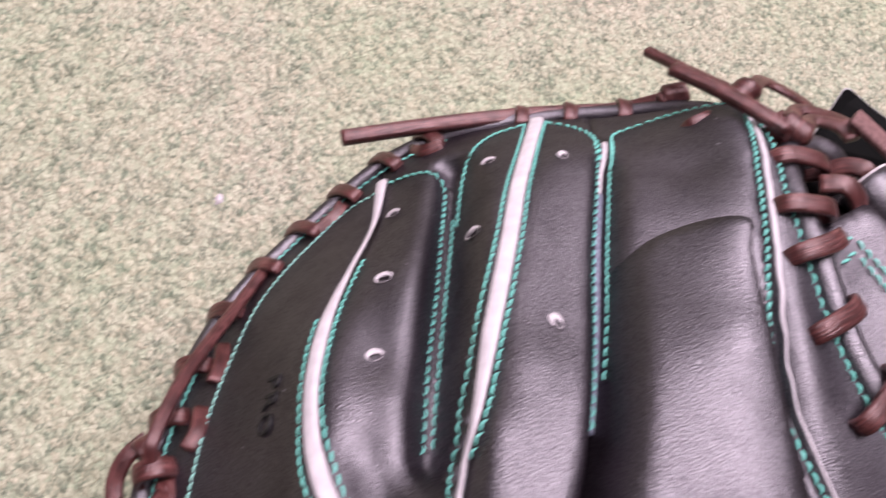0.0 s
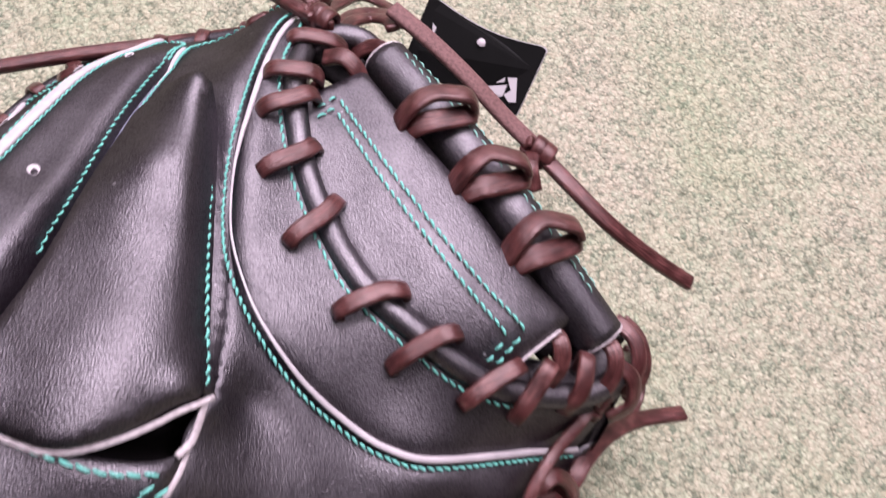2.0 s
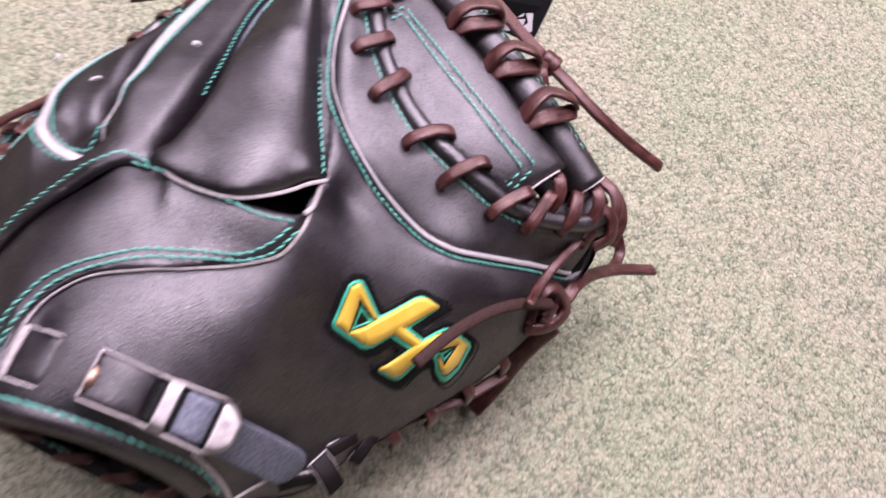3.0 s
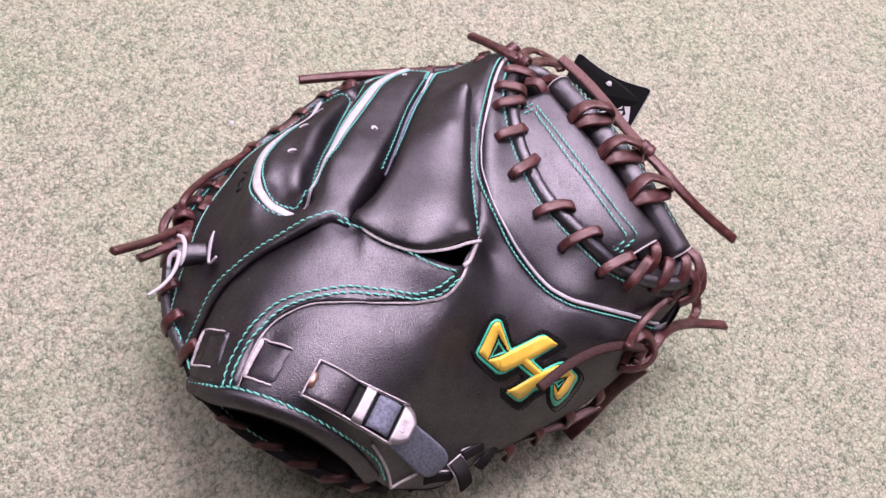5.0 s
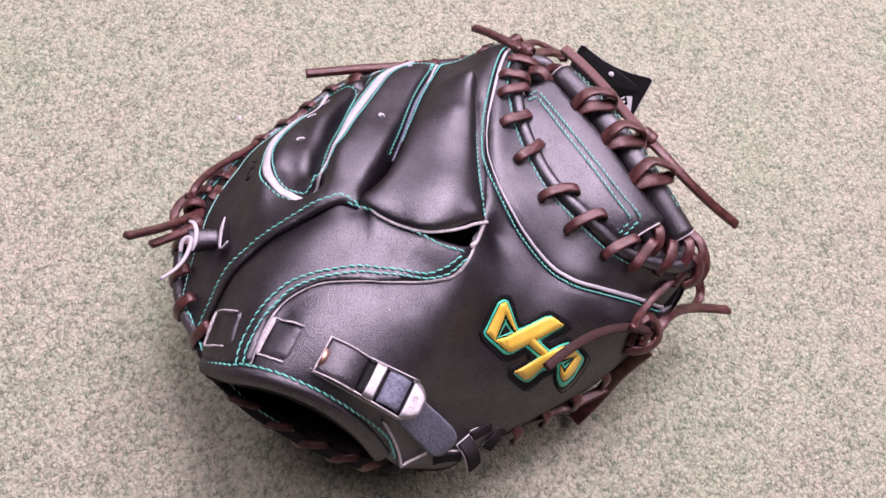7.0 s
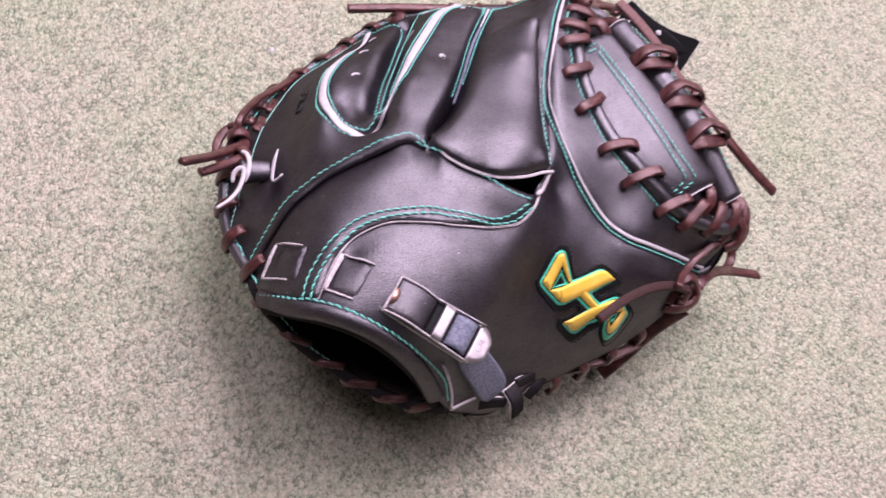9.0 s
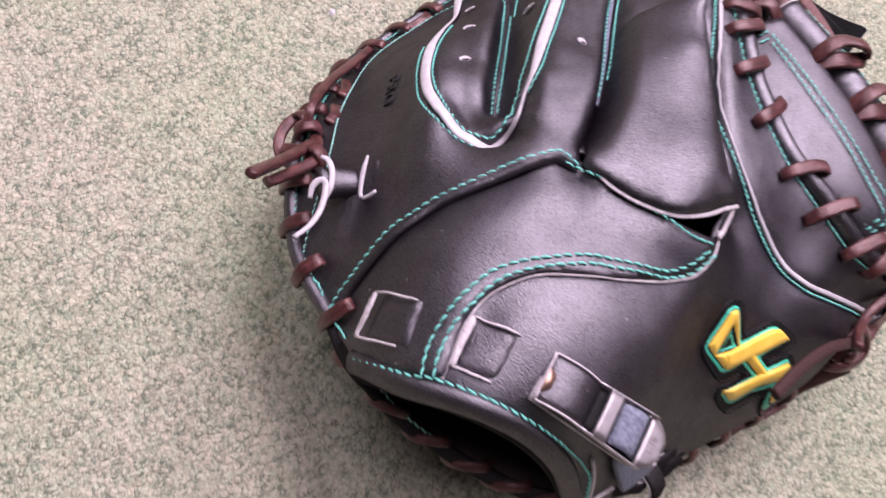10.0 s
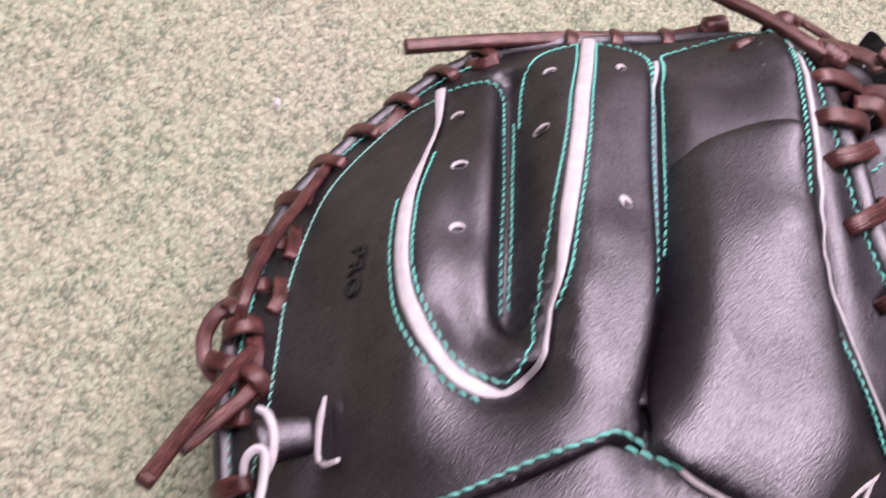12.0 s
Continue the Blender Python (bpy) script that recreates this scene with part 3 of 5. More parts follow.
HEEL = [(0.034, -0.011, 0.087), (0.043, -0.025, 0.088), (0.053, -0.0335, 0.090), (0.066, -0.0415, 0.083), (0.081, -0.0475, 0.078), (0.098, -0.0540, 0.076), (0.120, -0.0600, 0.078), (0.139, -0.0615, 0.087)]

# palm side: from the rim down to the floor
rim3 = np.vstack([spline(RIM_LEFT, 0.004)[:-1], spline(RIM_TOP, 0.004)[:-1], spline(WELT, 0.004)[:-1], spline(RIM_RIGHT, 0.004)[:-1], spline(rev(HEEL), 0.004)[:-1]])
mid = np.array([0.135, 0.085])
rings = []
for f, inset in ((1.0, 0.0), (0.88, 0.0005), (0.6, 0.006), (0.3, 0.016), (0.08, 0.030), (0.03, 0.05)):
    d = unit(mid - rim3[:, :2]) * (1 + 1.3 * np.clip((0.05 - rim3[:, 1:2]) / 0.03, 0, 1) * np.clip((rim3[:, 0:1] - 0.15) / 0.03, 0, 1))
    rings.append(np.c_[rim3[:, :2] + d * inset, np.maximum(rim3[:, 2] * f, 0.003) - (0.002 if f == 1 else 0)])
m = len(rim3)
pv = np.vstack(rings + [np.array([[*mid, 0.003]])])
pf = [(r * m + (j + 1) % m, r * m + j, (r + 1) * m + j, (r + 1) * m + (j + 1) % m) for r in range(5) for j in range(m)]
pf += [(5 * m + (j + 1) % m, 5 * m + j, 6 * m) for j in range(m)]
mesh_object("palm", [v for v in pv], [tuple(reversed(f)) for f in pf], BLACK, mitt)

body = cat(RIM_LEFT, RIM_TOP, WELT, RIM_RIGHT, rev(LIP) + [RIM_LEFT[0]])


def shell_lift(p):
    """The shell sinks into a pocket under the finger opening."""
    return -0.007 - 0.026 * np.exp(-(np.linalg.norm((p - (0.152, 0.043)) * (0.8, 1.2), axis=1) / 0.011) ** 2)


panel("inner_shell", body, LINING, mitt, lift=shell_lift, thick=0.001, step=0.004)

# back of the hand
HEM_XY = [h[:2] for h in HEM]
HEM_EDGE = [(0.0352, -0.0090), (0.0383, -0.0010), (0.0422, 0.0060), (0.0455, 0.0115), (0.0498, 0.0171), (0.0556, 0.0220), (0.0614, 0.0270), (0.0694, 0.0312), (0.0830, 0.0384), (0.0920, 0.0433), (0.0975, 0.0455), (0.1050, 0.0438)]


def hem_lift(p):
    d, s = near(p, spline(HEM_XY, 0.002))
    return 0.0006 + np.interp(s, [0, 0.5, 0.68, 0.78, 0.88, 1], [0.0006, 0.0010, 0.0022, 0.0034, 0.0020, 0.0010]) * np.exp(-(d / 0.014) ** 2) * np.clip((1 - s) / 0.10, 0, 1)


TIP = (0.0700, 0.192)
# one piece of leather round the white piping, from the little finger's rim to the index seam
outer = np.vstack([spline([r[:2] for r in RIM_LEFT[:10]], 0.002), [TIP], spline(PIPING[:18] + [(0.124, 0.208)], 0.002), spline([(0.125, 0.213), (0.135, 0.2135), (0.144, 0.213)], 0.002),
                   spline([(0.1395, 0.197)] + INDEX_SEAM[:-1] + [(0.1060, 0.0535)], 0.002), spline(rev(HEM_EDGE), 0.002)])
panel("outer_finger_panel", outer, BLACK, mitt, lift=hem_lift, thick=0.0035)
inner = np.vstack([spline([TIP, *PIPING[1:9], *PIPING[9:18], (0.124, 0.208)], 0.002), spline([(0.124, 0.213), (0.105, 0.211), (0.092, 0.206), (0.078, 0.199)], 0.002)])
panel("finger_panel", inner, BLACK, mitt, lift=0.0004)
k165 = [t[:2] for t in THUMB_SEAM[:6]] + [(0.1680, 0.070), (0.1675, 0.046)]
index_p = np.vstack([spline([(0.144, 0.213), (0.157, 0.213), (0.172, 0.209), (0.180, 0.200)], 0.002)[:-1], spline(k165, 0.002),
                     spline([(0.160, 0.048), (0.140, 0.052), (0.107, 0.056)], 0.002), spline(rev(INDEX_SEAM[:-1]), 0.002), [(0.1395, 0.197)]])
panel("index_finger_panel", index_p, BLACK, mitt, lift=0.0)


def pad_puff(p, d):
    """Padding that swells to a crest beside the stitched edge and stays open at its top and lower edge."""
    crest = spline([(0.1545, 0.1410), (0.1552, 0.120), (0.1540, 0.095), (0.1500, 0.070), (0.1420, 0.031)], 0.002)
    r, s = near(p, crest)
    right = p[:, 0] > np.interp(p[:, 1], crest[::-1, 1], crest[::-1, 0])
    swell = np.exp(-(r / np.where(right, 0.0040 + 0.015 * s, 0.0170 + 0.018 * s)) ** 2)
    swell = np.maximum(swell, 0.75 * np.clip((0.080 - p[:, 1]) / 0.035, 0, 1))
    e = np.minimum(near(p, spline([q[:2] for q in PAD_RIGHT], 0.002)[9:-4])[0], near(p, spline(PAD_LEFT, 0.002)[:-20])[0])
    return (np.interp(s, [0, 0.25, 0.6, 1], [0.0145, 0.0120, 0.0080, 0.0040]) * swell + 0.0008) * (1 - np.exp(-(e / 0.0026) ** 2)) ** 0.7


pad = np.vstack([cat(PAD_LOW, PAD_RIGHT, PAD_TOP, PAD_LEFT)])
panel("index_pad", pad, PAD, mitt, lift=0.0018, thick=0.0035, puff=pad_puff)

cover = np.vstack([spline([(0.034, -0.011), (0.0345, 0.0), (0.0365, 0.010)], 0.002)[:-1], spline([(0.038, 0.013), (0.0475, 0.0245), (0.066, 0.0370), (0.083, 0.0465), (0.0975, 0.0520), (0.1085, 0.0490)], 0.002),
                   spline([(0.1165, 0.0450), (0.128, 0.0385), (0.1372, 0.0322), (0.1457, 0.0300), (0.1543, 0.0297), (0.1590, 0.0312), (0.1625, 0.034)], 0.002), spline(rev([b[:2] for b in BAND_EDGE]), 0.002)[1:],
                   spline([(0.068, -0.0365), (0.055, -0.034), (0.042, -0.027)], 0.002)[1:]])


def cover_lift(p):
    d, s = near(p, spline(HEM_XY + [q[:2] for q in PAD_LOW[1:]], 0.002))
    return 0.0026 - 0.0046 * np.exp(-(d / 0.0100) ** 2) * (p[:, 0] < 0.112) - 0.0014 * np.exp(-(d / 0.006) ** 2) * (p[:, 0] >= 0.112)


panel("wrist_cover", cover, BLACK, mitt, lift=cover_lift, thick=0.0024)
wrist = np.vstack([spline([b[:2] for b in BAND_EDGE], 0.002) + (-0.0010, 0.0018), spline([(0.166, 0.047), (0.1665, 0.066)], 0.002),
                   spline([t[:2] for t in THUMB_SEAM[5:]], 0.002), spline([(0.287, 0.046), (0.279, 0.034), *[r[:2] for r in RIM_RIGHT[3:]]], 0.002),
                   spline(rev([(b[0], b[1] + 0.003) for b in LIP[1:]]), 0.002)[1:]])
panel("wrist_panel", wrist, BLACK, mitt, lift=0.0)
thumb = np.vstack([spline([t[:2] for t in THUMB_SEAM], 0.002), spline([(0.286, 0.052), (0.290, 0.062)], 0.002), spline(rev([w[:2] for w in WELT]), 0.002)])
panel("thumb_panel", thumb, BLACK, mitt, lift=0.0003)

# padded lip of the wrist opening
lip, lip_n = draped([(p[0], p[1] + 0.0026) for p in LIP], -0.0012)
sweep("wrist_lip", lip, BLACK, mitt, 0.0088, 0.0066, lip_n + (0, -0.5, 0.0), power=2.3, sides=16)
sweep("heel_rim", spline(HEEL, 0.002), LINING, mitt, 0.0062, 0.0040, np.tile([0.15, -0.45, 0.85], (len(spline(HEEL, 0.002)), 1)), power=2.4, sides=14)

# web: a panel, two rolls and the leather behind them
web = np.vstack([spline([(0.1835, 0.146), (0.1845, 0.130), (0.1895, 0.110), (0.198, 0.093), (0.209, 0.078), (0.224, 0.067), (0.2425, 0.0565)], 0.002),
                 spline([(0.2455, 0.0580), (0.2645, 0.0722)], 0.002)[1:-1], spline(rev([w[:2] for w in WEB_EDGE]), 0.002)])


def web_lift(p):
    d, s = near(p, spline([w[:2] for w in WEB_EDGE], 0.002))
    return 0.001 - 0.001 * np.exp(-(d / 0.003) ** 2)


panel("web_panel", web, BLACK, mitt, lift=web_lift, thick=0.003)
roll = spline([(0.211, 0.168, 0.116), (0.232, 0.136, 0.123), (0.252, 0.108, 0.122), (0.281, 0.074, 0.108)], 0.003)
sweep("web_roll", roll, ROD, mitt, 0.017, 0.017, power=2, sides=20)
for end, way in ((roll[0], roll[0] - roll[1]), (roll[-1], roll[-1] - roll[-2])):
    ax = unit(way)
    u = unit(np.cross(ax, [0, 0, 1.0]))
    v = np.cross(u, ax)
    a = np.linspace(0, 2 * np.pi, 25)[:, None]
    ring = end + 0.0078 * (np.cos(a) * u + np.sin(a) * v) + ax * 0.0003
    sweep("cut_edge", ring, RAW, mitt, 0.0015, 0.0010, np.tile(ax, (25, 1)), sides=8)
    # a flat dark disc stands for the shaded hollow of the roll
    mesh_object("dark_bore_disc", [end + 0.0070 * (math.cos(b) * u + math.sin(b) * v) + ax * 0.0004 for b in np.linspace(0, 2 * np.pi, 20, endpoint=False)], [tuple(range(20))], LINING, mitt)
back = spline([(0.218, 0.174, 0.090), (0.240, 0.143, 0.096), (0.261, 0.114, 0.095), (0.290, 0.081, 0.082)], 0.003)
sweep("web_back", back, BLACK, mitt, 0.010, 0.030, power=2.6, sides=16)
# two dark strips added behind the web, so the gaps beside the roll read dark
sweep("dark_gap_backing", spline([(0.203, 0.164, 0.104), (0.222, 0.134, 0.110), (0.243, 0.103, 0.112), (0.271, 0.076, 0.100)], 0.003), LINING, mitt, 0.022, 0.008)
sweep("dark_end_backing", spline([(0.268, 0.073, 0.100), (0.281, 0.078, 0.094), (0.297, 0.086, 0.080)], 0.003), LINING, mitt, 0.014, 0.006)
rod = spline(WELT, 0.002)
sweep("welt_rod", rod[rod[:, 1] < 0.176] + (0, 0, -0.0002), ROD, mitt, 0.0078, 0.0078, power=2, sides=14)
sweep("thumb_tip", spline(WELT[8:], 0.002) + (0.001, 0.004, -0.0075), BLACK, mitt, 0.018, 0.008, power=2.6, sides=14)
heel = spline(HEEL, 0.003)
rows_ = [heel + (0, 0.001, -0.001), heel + (0.003, 0.010, -0.012), heel + (0.006, 0.024, -0.022), heel + (0.008, 0.045, -0.026)]
m_ = len(heel)
mesh_object("palm_lining", np.vstack(rows_), [(r * m_ + j, r * m_ + j + 1, r * m_ + m_ + j + 1, r * m_ + m_ + j) for r in range(3) for j in range(m_ - 1)], INSIDE, mitt, "brown-black lining inside the wrist opening")
sweep("rim_rod", spline(RIM_LEFT, 0.002) + (0, 0, 0.001), ROD, mitt, 0.0062, 0.0062, power=2, sides=12)
sweep("rim_rod", spline(RIM_TOP, 0.002) + (0, 0, 0.0), BLACK, mitt, 0.0062, 0.0062, power=2, sides=12)
sweep("rim_rod", spline(RIM_RIGHT, 0.002) + (-0.0025, 0.0030, -0.0045), BLACK, mitt, 0.0062, 0.0062, power=2, sides=12)

# piping
c, n = draped(PIPING, 0.0012, 0.0015)
s = np.linspace(0, 1, len(c))
wide = np.interp(s, [0, 0.04, 0.09, 0.16, 0.24, 0.44, 0.47, 0.50, 0.55, 0.60, 0.66, 1], [1.0, 0.75, 0.32, 0.40, 0.95, 1.0, 0.8, 0.4, 0.30, 0.6, 1.0, 1.15])
sweep("white_piping", c, WHITE, mitt, 0.0047, 0.0022, n, taper=wide)
c, n = draped([t[:2] for t in THUMB_SEAM], 0.0010, 0.0015)
q = c + np.cross(unit(np.gradient(c, axis=0)), n) * -0.0016 - n * np.interp(np.linspace(0, 1, len(c)), [0, 0.22, 0.34], [0.0009, 0.0007, 0.0])[:, None]
sweep("seam_piping", q, WHITE, mitt, 0.0018, 0.0015, n, taper=np.interp(np.linspace(0, 1, len(c)), [0, .2, .28, .36, .5, .58, .66, .9, 1], [1.0, 1.0, .8, .4, .4, .7, 1, 1.3, .9]))
c, n = draped([(0.0920, 0.1760)] + VALLEY[1:5], 0.0006, 0.0015)
# dark rod leather instead of suede puts the fold's shade into this strip
sweep("valley_seam", c, ROD, mitt, 0.0030, 0.0016, n)
c, n = draped(INDEX_SEAM[:5], 0.0004, 0.0015)
sweep("valley_seam", c[16:], SUEDE, mitt, 0.0019, 0.0012, n[16:])
sweep("white_piping", c[:17], WHITE, mitt, 0.0019, 0.0012, n[:17], taper=np.linspace(1.0, 0.5, 17))

# raw cut edges
for line, up, w in ((BAND_EDGE, 0.0008, 0.0017), (cut(PAD_LOW, 0.12, 1.0), 0.0030, 0.0016), ([(0.2490, 0.0607), (0.2630, 0.0712)], 0.0002, 0.0009), ([(0.1590, 0.0315), (0.1615, 0.0350), (0.1630, 0.0395), (0.1640, 0.0440)], 0.0022, 0.0020)):
    c, n = draped([q[:2] for q in (spline(np.asarray(line, float)[:, :2], 0.004))], up, 0.0012)
    sweep("cut_edge", c, RAW, mitt, w, 0.0012, n)

# stitching
BAND_LOWER = [(0.0670, -0.0360), (0.0670, -0.0311), (0.0683, -0.0252), (0.0705, -0.0172), (0.0748, -0.0102), (0.0816, -0.0026), (0.0894, 0.0018), (0.0990, 0.0052), (0.1127, 0.0082), (0.1373, 0.0113), (0.1491, 0.0163), (0.1577, 0.0249)]
RUNS = [("lip_stitching", LIP_STITCH, TEAL, 0, 0.0012), ("band_stitching", BAND_STITCH, TEAL, 0, 0.0024), ("band_stitching", BAND_LOWER, TEAL, 0, 0.0024),
        ("hem_stitching", HEM_XY, TEAL, 0, lambda p: hem_lift(p) + 0.0013), ("piping_stitching", [q[:2] for q in cut(PIPING, 0.22, 0.47)], TEAL, 0.0037, 0), ("piping_stitching", [q[:2] for q in cut(PIPING, 0.56, 1.0)], TEAL, 0.0037, 0), ("piping_stitching", [q[:2] for q in cut(PIPING, 0.15, 1.0)], TEAL, -0.0037, 0),
        ("thumb_stitching", [t[:2] for t in THUMB_SEAM], TEAL, 0.0011, 0), ("valley_stitching", VALLEY[1:5], TEAL, 0.0030, 0), ("valley_stitching", VALLEY[1:5], TEAL, -0.0030, 0),
        ("index_stitching", INDEX_SEAM[:5], TEAL, 0.0029, 0), ("index_stitching", INDEX_SEAM[:4] + [(0.1203, 0.0965)], TEAL, -0.0029, 0), ("pad_stitching", [(0.1638, 0.0470), (0.1625, 0.0580), (0.1607, 0.0760), (0.1591, 0.0970), (0.1578, 0.1220), (0.1573, 0.1320)], TEAL, 0, 0.0022), ("cover_stitching", [(0.0985, 0.0445), (0.1043, 0.0430), (0.1126, 0.0406), (0.1230, 0.0350), (0.1362, 0.0302), (0.1458, 0.0277), (0.1561, 0.0274)], TEAL, 0, 0.0022),
        ("welt_stitching", [w[:2] for w in WELT[:11]], TEAL, 0.0050, 0)]
RUNS += [("finger_stitching", [(0.0715, 0.1824), (0.0785, 0.1830), (0.0865, 0.1810), (0.0895, 0.1740), (0.0875, 0.1560)], TEAL, 0, 0),
         ("finger_stitching", [(0.0925, 0.1560), (0.0955, 0.1760), (0.0990, 0.1890), (0.1074, 0.1990), (0.1182, 0.2040)], TEAL, 0, 0),
         ("finger_stitching", [(0.1250, 0.2040), (0.1320, 0.2015), (0.1365, 0.1950), (0.1362, 0.1860), (0.1345, 0.1770)], TEAL, 0, 0),
         ("index_top_stitching", [(0.1382, 0.1740), (0.1412, 0.1865), (0.1464, 0.1945), (0.1600, 0.1985), (0.1750, 0.1970), (0.1785, 0.1920)], TEAL, 0, 0)]
RUNS += [("outer_stitching", [(0.0185, 0.0149), (0.0188, 0.0331), (0.0205, 0.0510), (0.0207, 0.0660), (0.0213, 0.0895), (0.0248, 0.1118), (0.0309, 0.1329), (0.0419, 0.1527), (0.0570, 0.1725), (0.0680, 0.1790)], PALE_TEAL, 0, 0),
         ("corner_stitching", [(0.0193, 0.0120), (0.0218, 0.0068), (0.0243, 0.0047), (0.0266, 0.0042), (0.0290, 0.0004), (0.0318, -0.0052), (0.0336, -0.0080)], TEAL, 0, 0.0012),
         ("rim_stitching", [(0.0400, -0.0200), (0.0369, -0.0141), (0.0250, 0.0050), (0.0170, 0.0190), (0.0125, 0.0344), (0.0105, 0.0500), (0.0105, 0.0800), (0.0145, 0.1090), (0.0235, 0.1340), (0.0341, 0.1530), (0.0510, 0.1740), (0.0699, 0.1900), (0.0928, 0.2020)], TEAL, 0, 0.0006)]
RUNS += [("web_stitching", [(0.1884, 0.1388), (0.1916, 0.1417), (0.1948, 0.1446)], TEAL, 0, 0.0012),
         ("web_stitching", [(0.1957, 0.1430), (0.2110, 0.1162), (0.2262, 0.0944), (0.2380, 0.0813), (0.2502, 0.0698)], TEAL, 0, 0.0012),
         ("web_stitching", [(0.2492, 0.0684), (0.2460, 0.0648), (0.2427, 0.0611)], TEAL, 0, 0.0012),
         ("web_stitching", [(0.1888, 0.1350), (0.1914, 0.1372), (0.1940, 0.1394)], TEAL, 0, 0.0012),
         ("web_stitching", [(0.1947, 0.1378), (0.2095, 0.1116), (0.2246, 0.0903), (0.2350, 0.0782), (0.2450, 0.0684)], TEAL, 0, 0.0012),
         ("web_stitching", [(0.2440, 0.0668), (0.2418, 0.0640), (0.2398, 0.0613)], TEAL, 0, 0.0012)]
PITCH = {"band_stitching": 0.0037, "cover_stitching": 0.0037, "lip_stitching": 0.0038, "hem_stitching": 0.0037, "thumb_stitching": 0.0027, "web_stitching": 0.0030, "outer_stitching": 0.0030}
WIDE = {"piping_stitching": 0.00085, "valley_stitching": 0.00085, "index_stitching": 0.00085, "band_stitching": 0.00105, "cover_stitching": 0.0010, "outer_stitching": 0.0008, "hem_stitching": 0.0009}
for name, line, mat, shift, up in RUNS:
    stitching(name, line, mat, mitt, PITCH.get(name, 0.0033), shift, up if callable(up) else 0.0006 + up, wide=WIDE.get(name, 0.00100))

# ---------------------------------------------------------------- laces


def lace(name, pts, parent=None, width=0.0058, thick=0.0026, mat=None, normals=None, taper=None, label=""):
    return sweep(name, spline(pts, 0.0015), mat or LACE, parent or mitt, width, thick, normals, label, taper, sides=12, power=3.6)


def arch(name, a, top, b, width=0.0056, sink=0.005, parent=None):
    """A loop of lace from one hole over to the other."""
    a, top, b = (np.asarray(v, float) for v in (a, top, b))
    down = np.array([0, 0, -1.0])
    shoulder_a, shoulder_b = a * 0.72 + top * 0.28, b * 0.72 + top * 0.28
    lift = np.array([0, 0, 1]) * (0.0012 + 0.36 * (top[2] - (a[2] + b[2]) / 2))
    p = spline([a * 0.8 + b * 0.2 + down * sink, a + (0, 0, 0.0004), shoulder_a + lift, top, shoulder_b + lift, b + (0, 0, 0.0004), b * 0.8 + a * 0.2 + down * sink], 0.0012)
    n = p - ((a + b) / 2 + down * 0.006)
    return sweep(name, p, LACE, parent or mitt, width, 0.0024, n, sides=12, power=3.6, taper=np.interp(np.linspace(0, 1, len(p)), [0, 0.3, 0.5, 0.7, 1], [0.72, 0.98, 1.04, 0.98, 0.72]))


def knot(name, centre, axis, size=0.006, parent=None):
    """A half hitch: two turns of lace round the strand and one across them."""
    c, ax = np.asarray(centre, float), unit(np.asarray(axis, float))
    u = unit(np.cross(ax, [0.3, 0.2, 1.0]))
    v = np.cross(ax, u)
    a = np.linspace(0, 4 * np.pi, 44)[:, None]
    p = c + size * 0.8 * (np.cos(a) * u + np.sin(a) * v) + ax * (np.linspace(-0.75, 0.75, 44)[:, None] * size)
    k = sweep(name, p, LACE, parent or mitt, 0.0056, 0.0024, p - c - ax * ((p - c) @ ax)[:, None], sides=10, power=3.4)
    b = np.linspace(-2.2, 2.0, 22)[:, None]
    q = c + size * 1.15 * (np.cos(b) * v + np.sin(b) * ax * 0.9) + u * size * 0.45
    sweep("strand", q, LACE, k, 0.005, 0.0024, q - c, sides=10, power=3.4)
    return k


def on_rod(x, y, line, up):
    d = spline(line, 0.001)
    i = int(np.argmin(np.linalg.norm(d[:, :2] - (x, y), axis=1)))
    return d[i] + (0, 0, up)


# loops over the welt between thumb and web
for a, b in (((0.1775, 0.1700, 0.1180), (0.1970, 0.1700, 0.1170)), ((0.1721, 0.1510, 0.1275), (0.1895, 0.1510, 0.1265)), ((0.1715, 0.1344, 0.1315), (0.1885, 0.1425, 0.1295)),
             ((0.1735, 0.1127, 0.1345), (0.1893, 0.1240, 0.1310)), ((0.1825, 0.0907, 0.1355), (0.1963, 0.1063, 0.1310)), ((0.1964, 0.0717, 0.1320), (0.2160, 0.0783, 0.1322)),
             ((0.2119, 0.0581, 0.1250), (0.2312, 0.0675, 0.1288)), ((0.2334, 0.0493, 0.1190), (0.2512, 0.0608, 0.1210)), ((0.2500, 0.0462, 0.1120), (0.2608, 0.0620, 0.1190)),
             ((0.2676, 0.0505, 0.1050), (0.2740, 0.0665, 0.1130))):
    arch("lace_loop", a, on_rod((a[0] + b[0]) / 2, (a[1] + b[1]) / 2, WELT, 0.0062), b)

